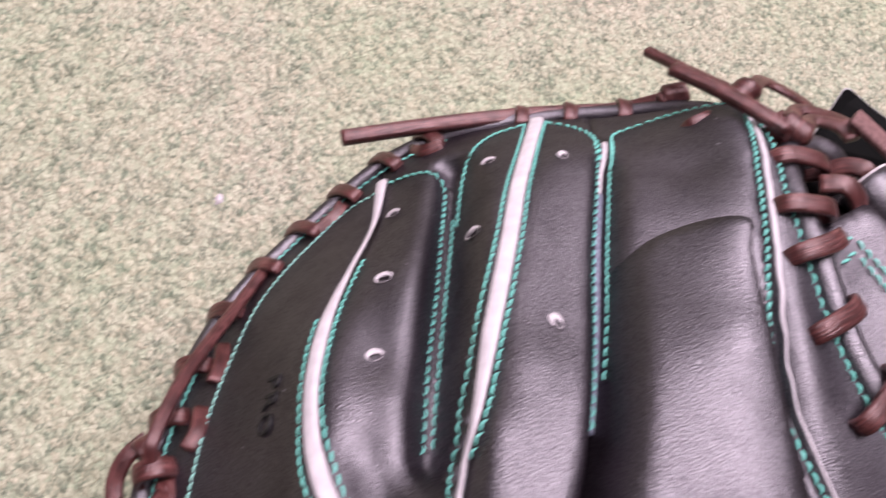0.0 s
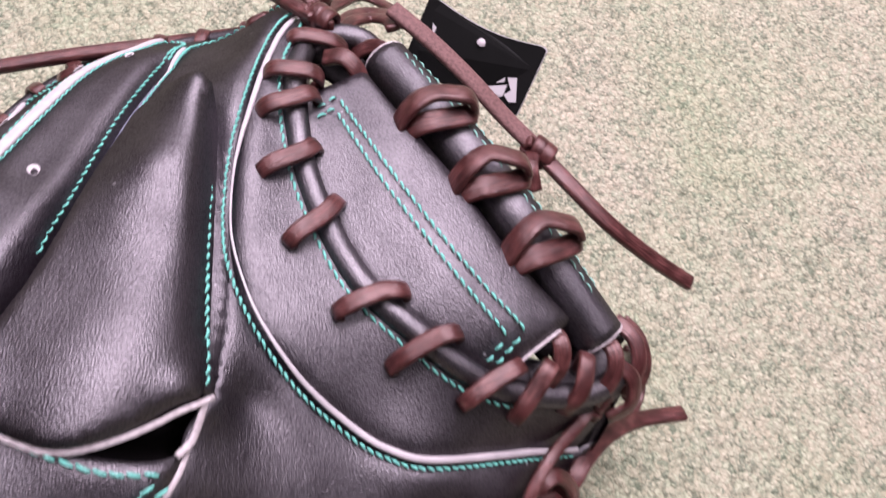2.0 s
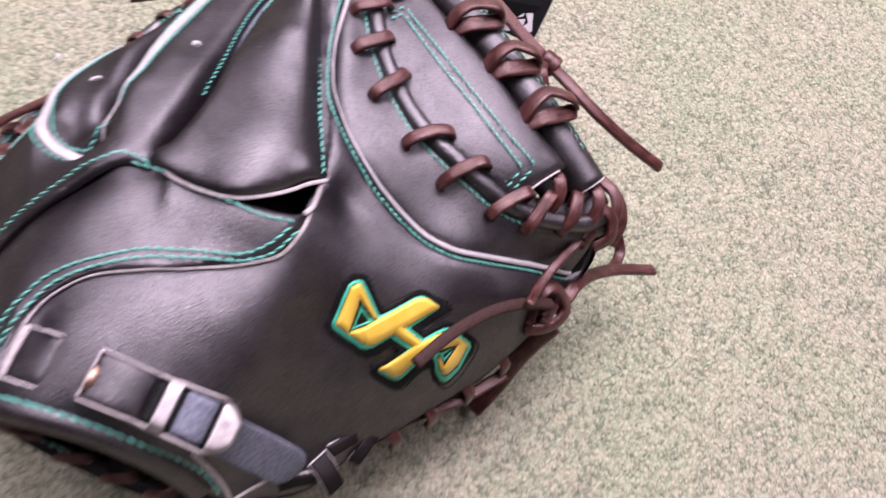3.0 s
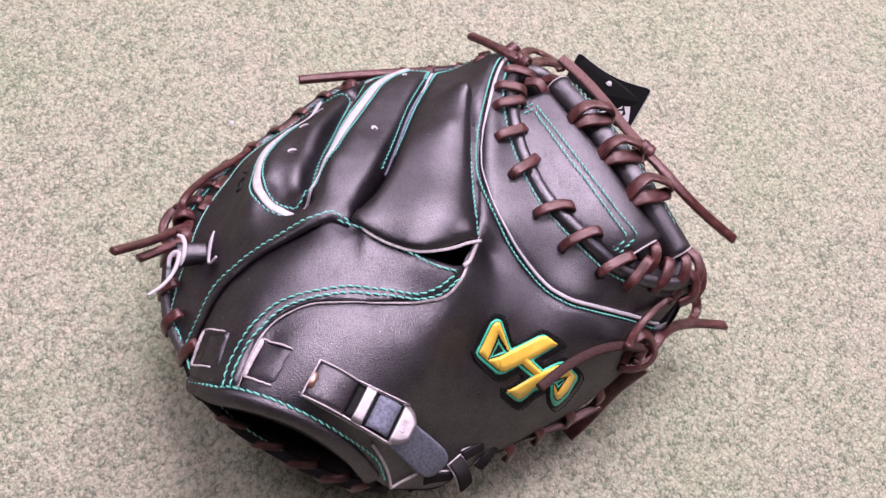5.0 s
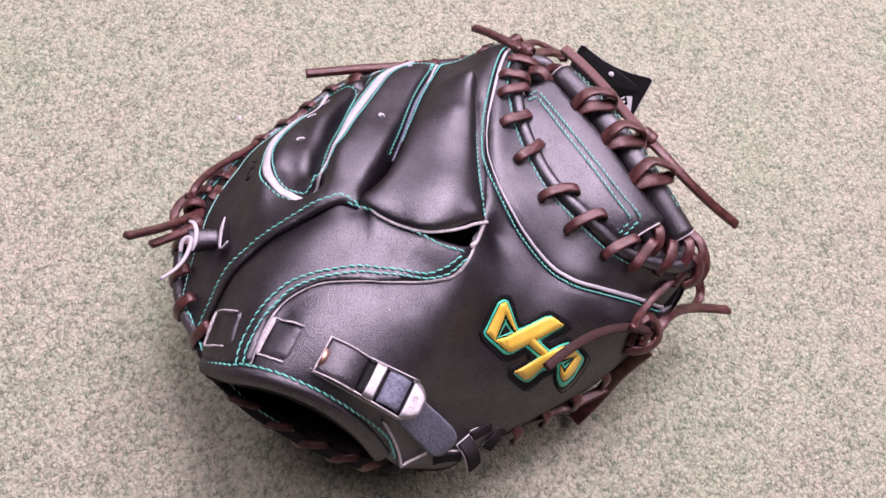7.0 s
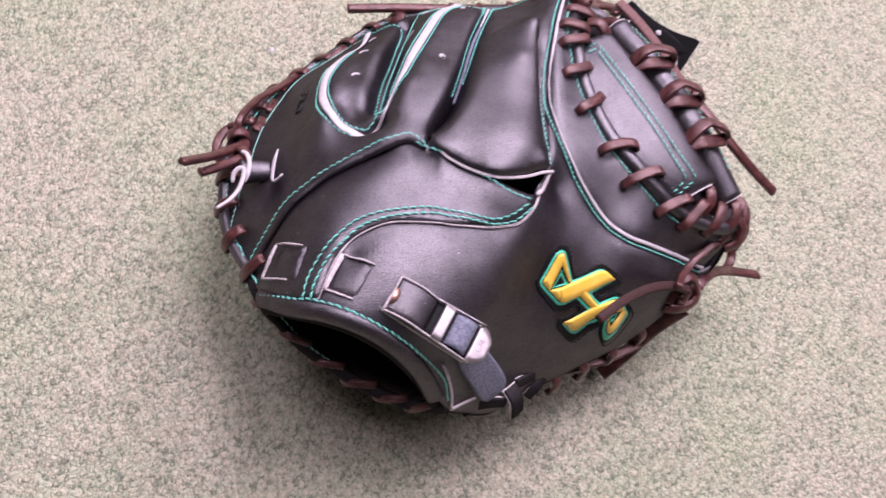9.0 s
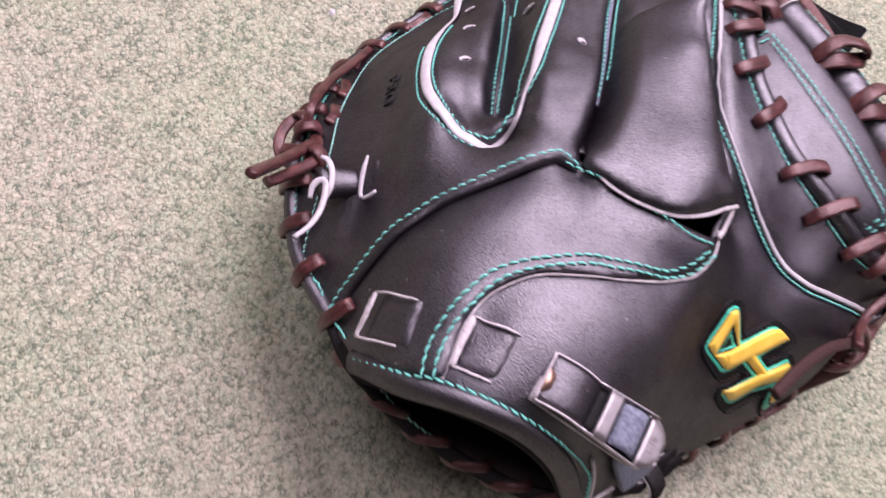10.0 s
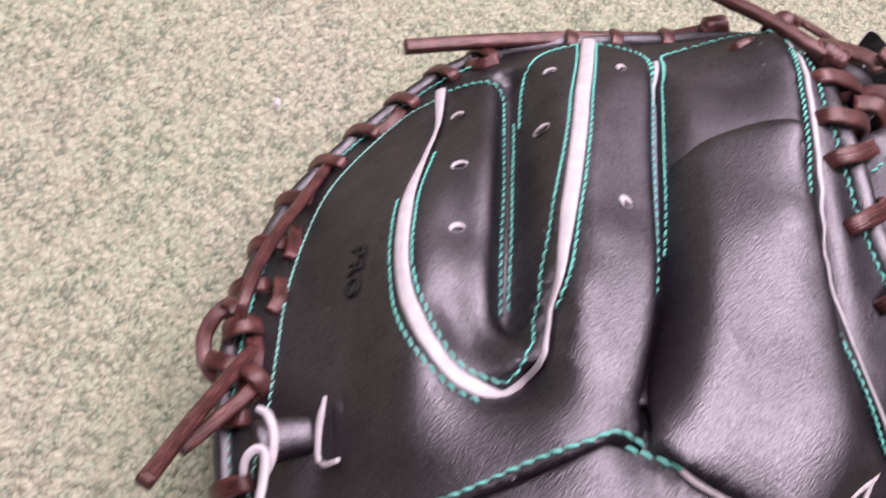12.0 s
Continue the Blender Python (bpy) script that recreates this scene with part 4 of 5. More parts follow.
# loops round the finger rim
rim_line = spline(RIM_LEFT, 0.001)
mid_xy = np.array([0.11, 0.09])
for x, y, lean in ((0.034, -0.011, 0.000), (0.0200, 0.0080, 0.002), (0.0117, 0.0288, 0.001), (0.0065, 0.048, 0.0), (0.0075, 0.093, 0.003), (0.0115, 0.111, 0.003), (0.0185, 0.133, 0.003),
                   (0.029, 0.152, 0.003), (0.0415, 0.169, 0.003), (0.056, 0.184, 0.002), (0.070, 0.197, 0.002), (0.086, 0.2055, 0.002)):
    i = int(np.argmin(np.linalg.norm(rim_line[:, :2] - (x, y), axis=1)))
    i = min(max(i, 1), len(rim_line) - 2)
    c = rim_line[i] + (0, 0, 0.001)
    t = unit(rim_line[i + 1] - rim_line[i - 1])
    side = unit(np.array([t[1], -t[0]]))
    if side @ (mid_xy - c[:2]) < 0:
        side = -side
    pin = c[:2] + side * 0.0068 + t[:2] * lean * 0.6
    pin = np.array([*pin, height(pin[None])[0] + 0.0006])
    out = np.array([*(c[:2] - side * 0.0045 - t[:2] * lean), c[2] - 0.0045])
    arch("lace_loop", pin, c + (0, 0, 0.0054) + np.array([*(-side * 0.001), 0]), out, sink=0.004)
lace("lace_strand", [(0.008, 0.078, 0.071), (0.0085, 0.086, 0.073), (0.0132, 0.107, 0.061), (0.0235, 0.134, 0.042), (0.030, 0.150, 0.033)], width=0.0042, thick=0.003)
for q in ([(0.0205, 0.105, 0.050), (0.0215, 0.112, 0.0475), (0.0205, 0.119, 0.040)], [(0.047, 0.166, 0.038), (0.053, 0.172, 0.0385), (0.056, 0.178, 0.034)],
          [(0.090, 0.199, 0.050), (0.084, 0.197, 0.0465), (0.080, 0.200, 0.042)], [(0.017, 0.083, 0.066), (0.019, 0.089, 0.0645), (0.0185, 0.096, 0.058)]):
    lace("lace_strand", [(x, y, height(np.array([[x, y]]))[0] + 0.0022) for x, y, z in q], width=0.0052)

# knot and loose ends at the little finger: a crossing turn, an outer bow, a lower turn and two cut ends
def turn(centre, axis, r, reach, width=0.0056):
    """One wrap of lace round a strand."""
    c, ax = np.asarray(centre, float), unit(np.asarray(axis, float))
    u = unit(np.cross(ax, [0.2, 0.3, 1.0]))
    v = np.cross(ax, u)
    w = np.linspace(0, 2 * np.pi * reach, 30)[:, None]
    p = c + r * (np.cos(w) * u + np.sin(w) * v) + ax * (np.linspace(-0.5, 0.5, 30)[:, None] * 0.002)
    return sweep("lace_knot", p, LACE, mitt, width, 0.0024, p - c, sides=12, power=3.6)


turn((0.0092, 0.0758, 0.0668), (-0.25, 1.0, -0.2), 0.0052, 1.1, 0.0062)
turn((0.0058, 0.0815, 0.0640), (0.75, 0.6, -0.1), 0.0042, 1.1, 0.0052)
turn((0.0148, 0.0592, 0.0770), (0.7, 0.65, -0.3), 0.0044, 1.15, 0.0056)
lace("lace_strand", [(0.0050, 0.0860, 0.0630), (-0.0005, 0.0800, 0.0620), (-0.0025, 0.0720, 0.0605), (0.0005, 0.0640, 0.0610), (0.0060, 0.0600, 0.0640)], width=0.0052)
lace("lace_strand", [(0.0125, 0.0740, 0.0680), (0.0150, 0.0670, 0.0720), (0.0155, 0.0600, 0.0740)], width=0.0054)
lace("lace_strand", [(0.0000, 0.0665, 0.0640), (0.0060, 0.0655, 0.0680), (0.0110, 0.0640, 0.0680)], width=0.0058)
lace("lace_end", [(0.0128, 0.0700, 0.0705), (0.0100, 0.0640, 0.0760), (0.0052, 0.0545, 0.0845), (0.0008, 0.0455, 0.0940), (-0.0060, 0.0290, 0.1150)], width=0.0046, thick=0.0036)
lace("lace_end", [(0.0148, 0.0570, 0.0790), (0.0100, 0.0510, 0.0820), (0.0040, 0.0440, 0.0862), (-0.0016, 0.0378, 0.0902)], width=0.0046, thick=0.0034)

# lace along the fingertips, with its loops and loose end
lace("lace_end", [(0.053, 0.1995, 0.047), (0.085, 0.2085, 0.0480), (0.118, 0.2165, 0.0490), (0.138, 0.2185, 0.0530), (0.157, 0.218, 0.0605), (0.170, 0.2185, 0.070)], width=0.0058, thick=0.0046)
for x, y, z in ((0.1205, 0.2165, 0.0485), (0.1385, 0.2182, 0.0525), (0.1570, 0.2177, 0.0605)):
    arch("lace_loop", (x - 0.001, y - 0.008, z + 0.001), (x, y, z + 0.0050), (x + 0.001, y + 0.0045, z - 0.006), width=0.0052)
knot("lace_knot", (0.1725, 0.2190, 0.0735), (1, 0.1, 0.5), 0.0042)
arch("lace_loop", (0.1625, 0.1885, 0.0985), (0.1665, 0.1905, 0.1035), (0.1705, 0.1925, 0.1005), width=0.0062, sink=0.003)

# knots where the web meets the fingers
lace("lace_end", [(0.1587, 0.2108, 0.1012), (0.168, 0.2010, 0.1085), (0.177, 0.1905, 0.1150), (0.186, 0.1820, 0.1190)], width=0.0052, thick=0.0038)
lace("lace_end", [(0.1622, 0.2350, 0.0760), (0.171, 0.2230, 0.0850), (0.1800, 0.2120, 0.0935), (0.1846, 0.2065, 0.0975)], width=0.0044, thick=0.0032)
knot("lace_knot", (0.1885, 0.1835, 0.1165), (0.6, -0.6, 0.2), 0.0050)
knot("lace_knot", (0.1848, 0.2065, 0.0970), (0.5, 0.5, 0.2), 0.0046)
lace("lace_strand", [(0.1895, 0.2040, 0.0960), (0.1935, 0.2120, 0.0905), (0.2010, 0.2225, 0.0840), (0.2085, 0.2235, 0.0815), (0.2160, 0.2150, 0.0860), (0.2175, 0.2000, 0.0960)], width=0.0060)
lace("lace_strand", [(0.1950, 0.1880, 0.1080), (0.1985, 0.1965, 0.1030), (0.2055, 0.2030, 0.0985), (0.2120, 0.1990, 0.1030), (0.2145, 0.1925, 0.1090)], width=0.0055)
lace("lace_strand", [(0.1965, 0.1830, 0.1120), (0.1995, 0.1905, 0.1080), (0.2060, 0.1960, 0.1040), (0.2120, 0.1925, 0.1080), (0.2140, 0.1865, 0.1110)], width=0.0055)
sweep("welt_rod", spline([(0.1852, 0.1680, 0.1175), (0.1880, 0.1755, 0.1150), (0.1955, 0.1800, 0.1125), (0.2045, 0.1790, 0.1105), (0.2110, 0.1740, 0.1040), (0.2130, 0.1680, 0.0960)], 0.002), ROD, mitt, 0.0092, 0.0092, power=2, sides=14)
lace("lace_strand", [(0.2000, 0.1725, 0.1120), (0.2048, 0.1730, 0.1170), (0.2092, 0.1705, 0.1200), (0.2118, 0.1660, 0.1180)], width=0.0056)
fork = spline([(0.1860, 0.1880, 0.1040), (0.1960, 0.1870, 0.1010), (0.2060, 0.1820, 0.0980), (0.2150, 0.1740, 0.0940)], 0.002)
sweep("web_tongue", fork + (-0.003, -0.006, -0.002), LINING, mitt, 0.020, 0.005, np.tile([0.15, -0.1, 1.0], (len(fork), 1)), power=3, sides=14)
lace("lace_strand", [(0.1900, 0.1620, 0.1240), (0.1960, 0.1610, 0.1270), (0.2010, 0.1570, 0.1250), (0.2035, 0.1520, 0.1190)], width=0.0060)

# web rolls: loops, the long strand and its knot
def roll_loop(h, t, r):
    """A turn of lace from a punched hole in the web up over the roll, round and back into the same hole."""
    h, t, r = (np.asarray(v, float) for v in (h, t, r))
    a, z = unit(roll[20] - roll[12]), np.array([0, 0, 1.0])
    mid_ = (h + r) / 2
    p = spline([h - z * 0.008 + a * 0.001, h - z * 0.001, h * 0.55 + t * 0.45 + z * 0.0022 - a * 0.0008, t, t * 0.35 + r * 0.65 + z * 0.0012, r + a * 0.0002, r + a * 0.0030 - z * 0.0040 - (mid_ - h) * 0.05,
                mid_ + a * 0.0036 - z * 0.0006, h * 0.75 + r * 0.25 + a * 0.0032 + z * 0.0002, h + a * 0.0028 - z * 0.0030, h + a * 0.003 - z * 0.010], 0.0012)
    c = mid_ - z * 0.010 + a * 0.002
    loop = sweep("lace_loop", p, LACE, mitt, 0.0074, 0.0026, unit(p - c), sides=12, power=3.8)
    b = np.linspace(0, 2 * np.pi, 15)[:, None]
    w = unit(h - mid_)
    sweep("punched_hole", h + a * 0.002 - z * 0.0012 + w * 0.0012 + 0.0030 * (np.cos(b) * w + np.sin(b) * a * 1.35), RAW, loop, 0.0007, 0.0006, np.tile(z, (15, 1)), sides=8)


for h, t, r in (((0.2137, 0.1338, 0.1330), (0.2238, 0.1412, 0.1392), (0.2356, 0.1411, 0.1384)), ((0.2298, 0.1121, 0.1338), (0.2402, 0.1212, 0.1395), (0.2518, 0.1199, 0.1372)),
                ((0.2456, 0.0908, 0.1308), (0.2560, 0.1015, 0.1365), (0.2679, 0.1009, 0.1335))):
    roll_loop(h, t, r)
for lean_ in (68, 38):
    t_ = unit(np.gradient(roll, axis=0))
    q_ = unit(np.cross(t_, [0, 0, 1.0])) * -1
    q_ = q_ * np.sign(q_[:, :1])
    out = q_ * math.cos(radians(lean_)) + np.cross(q_, t_) * (math.sin(radians(lean_)) * np.sign(np.cross(q_, t_)[:, 2:3]))
    line = np.stack([np.interp(np.linspace(0, 1, 130), np.linspace(0, 1, len(roll)), (roll + out * 0.0086)[:, k]) for k in range(3)], 1)
    stitching("web_roll_stitching", None, PALE_TEAL, mitt, line=(line[6:-16], np.tile(out[0], (108, 1))), wide=0.0007, pitch=0.0042, length=0.82)
lace("lace_strand", [(0.2130, 0.1930, 0.1140), (0.2270, 0.1815, 0.1125), (0.2420, 0.1690, 0.1085), (0.2560, 0.1575, 0.1025), (0.2680, 0.1480, 0.0985)], mat=LACE_RAW, width=0.0066, thick=0.0030)
knot("lace_knot", (0.2690, 0.1470, 0.0985), (0.75, -0.6, -0.05), 0.0050)
lace("lace_end", [(0.2690, 0.1460, 0.0985), (0.2790, 0.1330, 0.1000), (0.2930, 0.1200, 0.0970), (0.3110, 0.1110, 0.0890), (0.3300, 0.1045, 0.0800)], width=0.0060, thick=0.0034)
lace("lace_strand", [(0.2655, 0.1440, 0.1010), (0.2640, 0.1370, 0.1030), (0.2660, 0.1300, 0.0990)], width=0.0056)

# thumb tip: laces from web and rolls down to the welt
for q in ([(0.2600, 0.0740, 0.1170), (0.2635, 0.0690, 0.1215), (0.2640, 0.0620, 0.1190), (0.2600, 0.0560, 0.1120)], [(0.2790, 0.0750, 0.1090), (0.2840, 0.0690, 0.1120), (0.2840, 0.0610, 0.1090), (0.2790, 0.0545, 0.1020)],
          [(0.2900, 0.0830, 0.1000), (0.2960, 0.0760, 0.1010), (0.2975, 0.0670, 0.0980), (0.2930, 0.0590, 0.0920)], [(0.2970, 0.0860, 0.0900), (0.3030, 0.0790, 0.0890), (0.3050, 0.0690, 0.0850), (0.3010, 0.0600, 0.0780)],
          [(0.2870, 0.0660, 0.1050), (0.2930, 0.0620, 0.1030), (0.2940, 0.0550, 0.0970), (0.2870, 0.0510, 0.0930)], [(0.3050, 0.0800, 0.0760), (0.3140, 0.0800, 0.0560), (0.3185, 0.0720, 0.0480), (0.3140, 0.0625, 0.0490), (0.3040, 0.0560, 0.0560)]):
    lace("lace_strand", q, width=0.0056)
knot("lace_knot", (0.2822, 0.0556, 0.0955), (0.62, 0.72, 0.1), 0.0038)
lace("lace_end", [(0.2815, 0.0548, 0.0960), (0.2770, 0.0495, 0.0965), (0.2674, 0.0389, 0.0930), (0.2595, 0.0280, 0.0950), (0.2545, 0.0190, 0.1005)], width=0.0042, thick=0.0030)
knot("lace_knot", (0.2680, 0.0250, 0.0770), (0.5, 0.8, 0.1), 0.0042)
ring_pts = spline([(0.2598, 0.0190, 0.0770), (0.2630, 0.0280, 0.0850), (0.2690, 0.0332, 0.0865), (0.2751, 0.0318, 0.0820), (0.2786, 0.0268, 0.0765), (0.2735, 0.0205, 0.0740), (0.2660, 0.0175, 0.0745), (0.2590, 0.0172, 0.0735)], 0.0015)
sweep("lace_loop", ring_pts, LACE, mitt, 0.0056, 0.0026, unit(ring_pts - np.array([0.2690, 0.0250, 0.0740])) + (0, -0.35, 0.9), sides=12, power=3.6)
tip = spline([(0.2950, 0.0675, 0.0870), (0.2875, 0.0555, 0.0800), (0.2790, 0.0445, 0.0750), (0.2700, 0.0350, 0.0700)], 0.002)
sweep("thumb_tip", tip, LINING, mitt, 0.013, 0.006, np.tile([0.6, -0.3, 0.75], (len(tip), 1)), power=2.6, sides=14)
lace("lace_end", [(0.2690, 0.0260, 0.0840), (0.2540, 0.0215, 0.0950), (0.2380, 0.0145, 0.1015), (0.2210, 0.0025, 0.1075), (0.2060, -0.0120, 0.1110)], mat=LACE_FLESH, width=0.0050, thick=0.0034)
lace("lace_end", [(0.2745, 0.0275, 0.0700), (0.2795, 0.0330, 0.0745), (0.2850, 0.0405, 0.0740), (0.2970, 0.0500, 0.0660), (0.3140, 0.0575, 0.0560), (0.3345, 0.0612, 0.0505)], width=0.0066, thick=0.0030)
lace("lace_end", [(0.2745, 0.0215, 0.0680), (0.2657, 0.0145, 0.0460), (0.2578, 0.0041, 0.0240), (0.2481, -0.0064, 0.0100)], width=0.0088, thick=0.0030)
lace("lace_end", [(0.2566, 0.0038, 0.0460), (0.2360, -0.0092, 0.0460), (0.2181, -0.0168, 0.0460), (0.1996, -0.0251, 0.0480)], width=0.0056, thick=0.0028)
for x, y, z in ((0.2520, 0.0070, 0.0540), (0.2360, -0.0060, 0.0510), (0.2190, -0.0175, 0.0510), (0.2030, -0.0285, 0.0510)):
    arch("lace_loop", (x - 0.006, y + 0.006, z + 0.006), (x + 0.002, y - 0.002, z + 0.003), (x + 0.003, y - 0.004, z - 0.010), width=0.0056)

# heel edge inside the wrist opening: lining, thread and lace
heel_line = spline(HEEL, 0.0011)
up_in = unit(np.array([0.15, -0.45, 0.85]))
heel_in = unit(np.cross(unit(np.gradient(heel_line, axis=0)), up_in))
heel_in = heel_in * np.sign(heel_in[:, 1:2])
stitching("heel_stitching", None, PALE_TEAL, mitt, line=((heel_line + heel_in * 0.0020 + up_in * 0.0022)[8:64], np.tile(up_in, (56, 1))), wide=0.0009)
for f in (0.16, 0.33, 0.49, 0.64, 0.78, 0.90):
    i = int(f * (len(heel_line) - 1))
    c, inn, t = heel_line[i], heel_in[i], unit(heel_line[i + 1] - heel_line[i - 1])
    p = spline([c + inn * 0.0040 + t * 0.0085 - up_in * 0.003, c + inn * 0.0032 + t * 0.0065 + up_in * 0.0016, c + inn * 0.0006 + up_in * 0.0032, c - inn * 0.0022 - t * 0.0055 + up_in * 0.0006, c - inn * 0.0028 - t * 0.0080 - up_in * 0.004], 0.0012)
    sweep("lace_loop", p, LACE, mitt, 0.0040, 0.0022, p - (c - up_in * 0.004), sides=12, power=3.4)

# ---------------------------------------------------------------- wrist strap
S_O, S_X = np.array([0.0991, -0.0311, 0.1470]), unit(np.array([0.0394, -0.0131, -0.0095]))
S_Z = unit(np.cross(S_X, [0.0045, 0.0150, 0.0020]))
S_Y = np.cross(S_Z, S_X)


def strap_at(s, y, z):
    """A place on the strap, by its own axes."""
    return S_O + S_X * s + S_Y * y + S_Z * z


def plate(name, s0, s1, w0, w1, z, thick, mat, parent, arch_=0.0, round_end=False, label=""):
    """A strip across the strap's own axes, from s0 to s1, arched across its length."""
    ns, nw = 12, 6
    top, bot = [], []
    for i in range(ns + 1):
        f = i / ns
        s = s0 + (s1 - s0) * f
        h = arch_ * math.sin(math.pi * f)
        k = math.sqrt(max(0.0, 1 - (max(0.0, f - 0.35) / 0.65) ** 2 * 0.75)) if round_end else 1
        for j in range(nw + 1):
            y = (-0.5 + j / nw) * (w0 + (w1 - w0) * f) * k
            e = -0.0004 if j in (0, nw) or i in (0, ns) else 0.0
            p = strap_at(s, y, z + h + e)
            top.append(p), bot.append(p - S_Z * thick)
    n, m_ = len(top), nw + 1
    f = [(i * m_ + j, (i + 1) * m_ + j, (i + 1) * m_ + j + 1, i * m_ + j + 1) for i in range(ns) for j in range(nw)]
    f += [tuple(n + v for v in reversed(q)) for q in f]
    edge = [j for j in range(m_)] + [i * m_ + nw for i in range(1, ns + 1)] + [ns * m_ + j for j in range(nw - 1, -1, -1)] + [i * m_ for i in range(ns - 1, 0, -1)]
    f += [(a, b, n + b, n + a) for a, b in zip(edge, edge[1:] + edge[:1])]
    return mesh_object(name, top + bot, f, mat, parent, label)


wrist_strap = plate("wrist_strap", -0.0005, 0.042, 0.0174, 0.0190, -0.0012, 0.0018, RAW, mitt, label="wrist strap with pale raw leather edges")
plate("strap_face", 0.0003, 0.041, 0.0165, 0.0181, -0.0004, 0.0010, BLACK, wrist_strap)
keeper = plate("keeper", 0.0000, 0.0195, 0.0166, 0.0160, 0.0006, 0.0020, BLACK, mitt, arch_=0.0030)
for w in (-1, 1):
    a = np.array([strap_at(q, w * (0.0083 - 0.0003 * q / 0.0195), 0.0001 + 0.0030 * math.sin(math.pi * q / 0.0195)) for q in np.linspace(0, 0.0195, 14)])
    sweep("cut_edge", a, RAW, keeper, 0.0008, 0.0018, np.tile(S_Z, (14, 1)), sides=8)
a = np.array([strap_at(-0.0002, y, 0.0004) for y in np.linspace(-0.0083, 0.0083, 8)])
sweep("cut_edge", a, RAW, keeper, 0.0008, 0.0014, np.tile(S_Z, (8, 1)), sides=8)
buckle = plate("buckle", 0.0415, 0.0494, 0.0188, 0.0140, 0.0012, 0.0012, METAL, mitt, round_end=True, label="brushed metal strap buckle")
# no opening is cut: a black plate gives the darkness beside the bar
plate("slot", 0.0196, 0.0418, 0.0150, 0.0160, 0.0003, 0.0008, PATCH, buckle)
plate("buckle_bar", 0.0228, 0.0278, 0.0166, 0.0168, 0.0026, 0.0014, METAL, buckle)
for w in (-1, 1):
    a = [strap_at(q, w * (0.0080 + 0.0012 * (q - 0.018) / 0.025), 0.0012) for q in np.linspace(0.018, 0.043, 10)]
    sweep("buckle_rail", np.array(a), METAL, buckle, 0.0010, 0.0020, np.tile(S_Z, (10, 1)))
plate("suede_strap", 0.0296, 0.0402, 0.0142, 0.0146, 0.0012, 0.0016, SUEDE, wrist_strap, arch_=0.0026)
c = strap_at(0.0004, -0.0010, 0.0014)
half = np.linspace(-1.75, 1.75, 20)
ring = [c + 0.0040 * (S_X * math.cos(a) * 0.8 + S_Y * math.sin(a)) - S_Z * 0.0010 for a in half]
dome = [c + 0.0036 * (S_X * math.cos(a) * 0.8 + S_Y * math.sin(a)) + S_Z * 0.0004 for a in half]
mesh_object("rivet", ring + dome + [c + S_Z * 0.0007], [(i, (i + 1) % 20, 20 + (i + 1) % 20, 20 + i) for i in range(20)] + [(20 + i, 20 + (i + 1) % 20, 40) for i in range(20)] + [tuple(range(19, -1, -1))], COPPER, mitt, "copper rivet half under the strap's edge")
mark = bpy.data.curves.new("buckle_marking", "FONT")
mark.body, mark.size, mark.align_x, mark.align_y, mark.extrude = "L-18", 0.0032, "CENTER", "CENTER", 0.00006
mark.materials.append(plain("etched_metal", (0.26, 0.235, 0.245), (0.33, 0.30, 0.31), 0.55, 400, 1.0))
mark_ob = new("buckle_marking", mark)
mark_ob.parent = buckle
mx, my = S_Y, -S_X
mo = strap_at(0.0450, 0, 0.0013)
mark_ob.matrix_world = Matrix(((mx[0], my[0], S_Z[0], mo[0]), (mx[1], my[1], S_Z[1], mo[1]), (mx[2], my[2], S_Z[2], mo[2]), (0, 0, 0, 1)))
tail = [tuple(strap_at(0.0420, -0.0005, -0.0030)), (0.1425, -0.0450, 0.1190), (0.1520, -0.0472, 0.1035), (0.1608, -0.0494, 0.0880), (0.1632, -0.0508, 0.0800)]
tp = spline(tail, 0.0012)
sweep("strap_tail", tp, SUEDE, mitt, 0.0172, 0.0022, np.cross(np.gradient(tp, axis=0), [0.72, 0.66, 0.08]), "grey-blue suede strap tail", np.interp(np.linspace(0, 1, len(tp)), [0, 0.3, 0.78, 0.88, 0.96, 1], [0.85, 0.92, 1, 0.9, 0.66, 0.36]), sides=14, power=5)
c, n = draped([(0.1286, -0.0490), (0.1340, -0.0530), (0.1380, -0.0572), (0.1402, -0.0615)], 0.0012, 0.0015)
sweep("cut_edge", c, RAW, mitt, 0.0015, 0.0012, n)
c, n = draped([(0.1402, -0.0615), (0.1440, -0.0585), (0.1490, -0.0552), (0.1520, -0.0532)], 0.0012, 0.0015)
sweep("cut_edge", c, RAW, mitt, 0.0014, 0.0012, n)
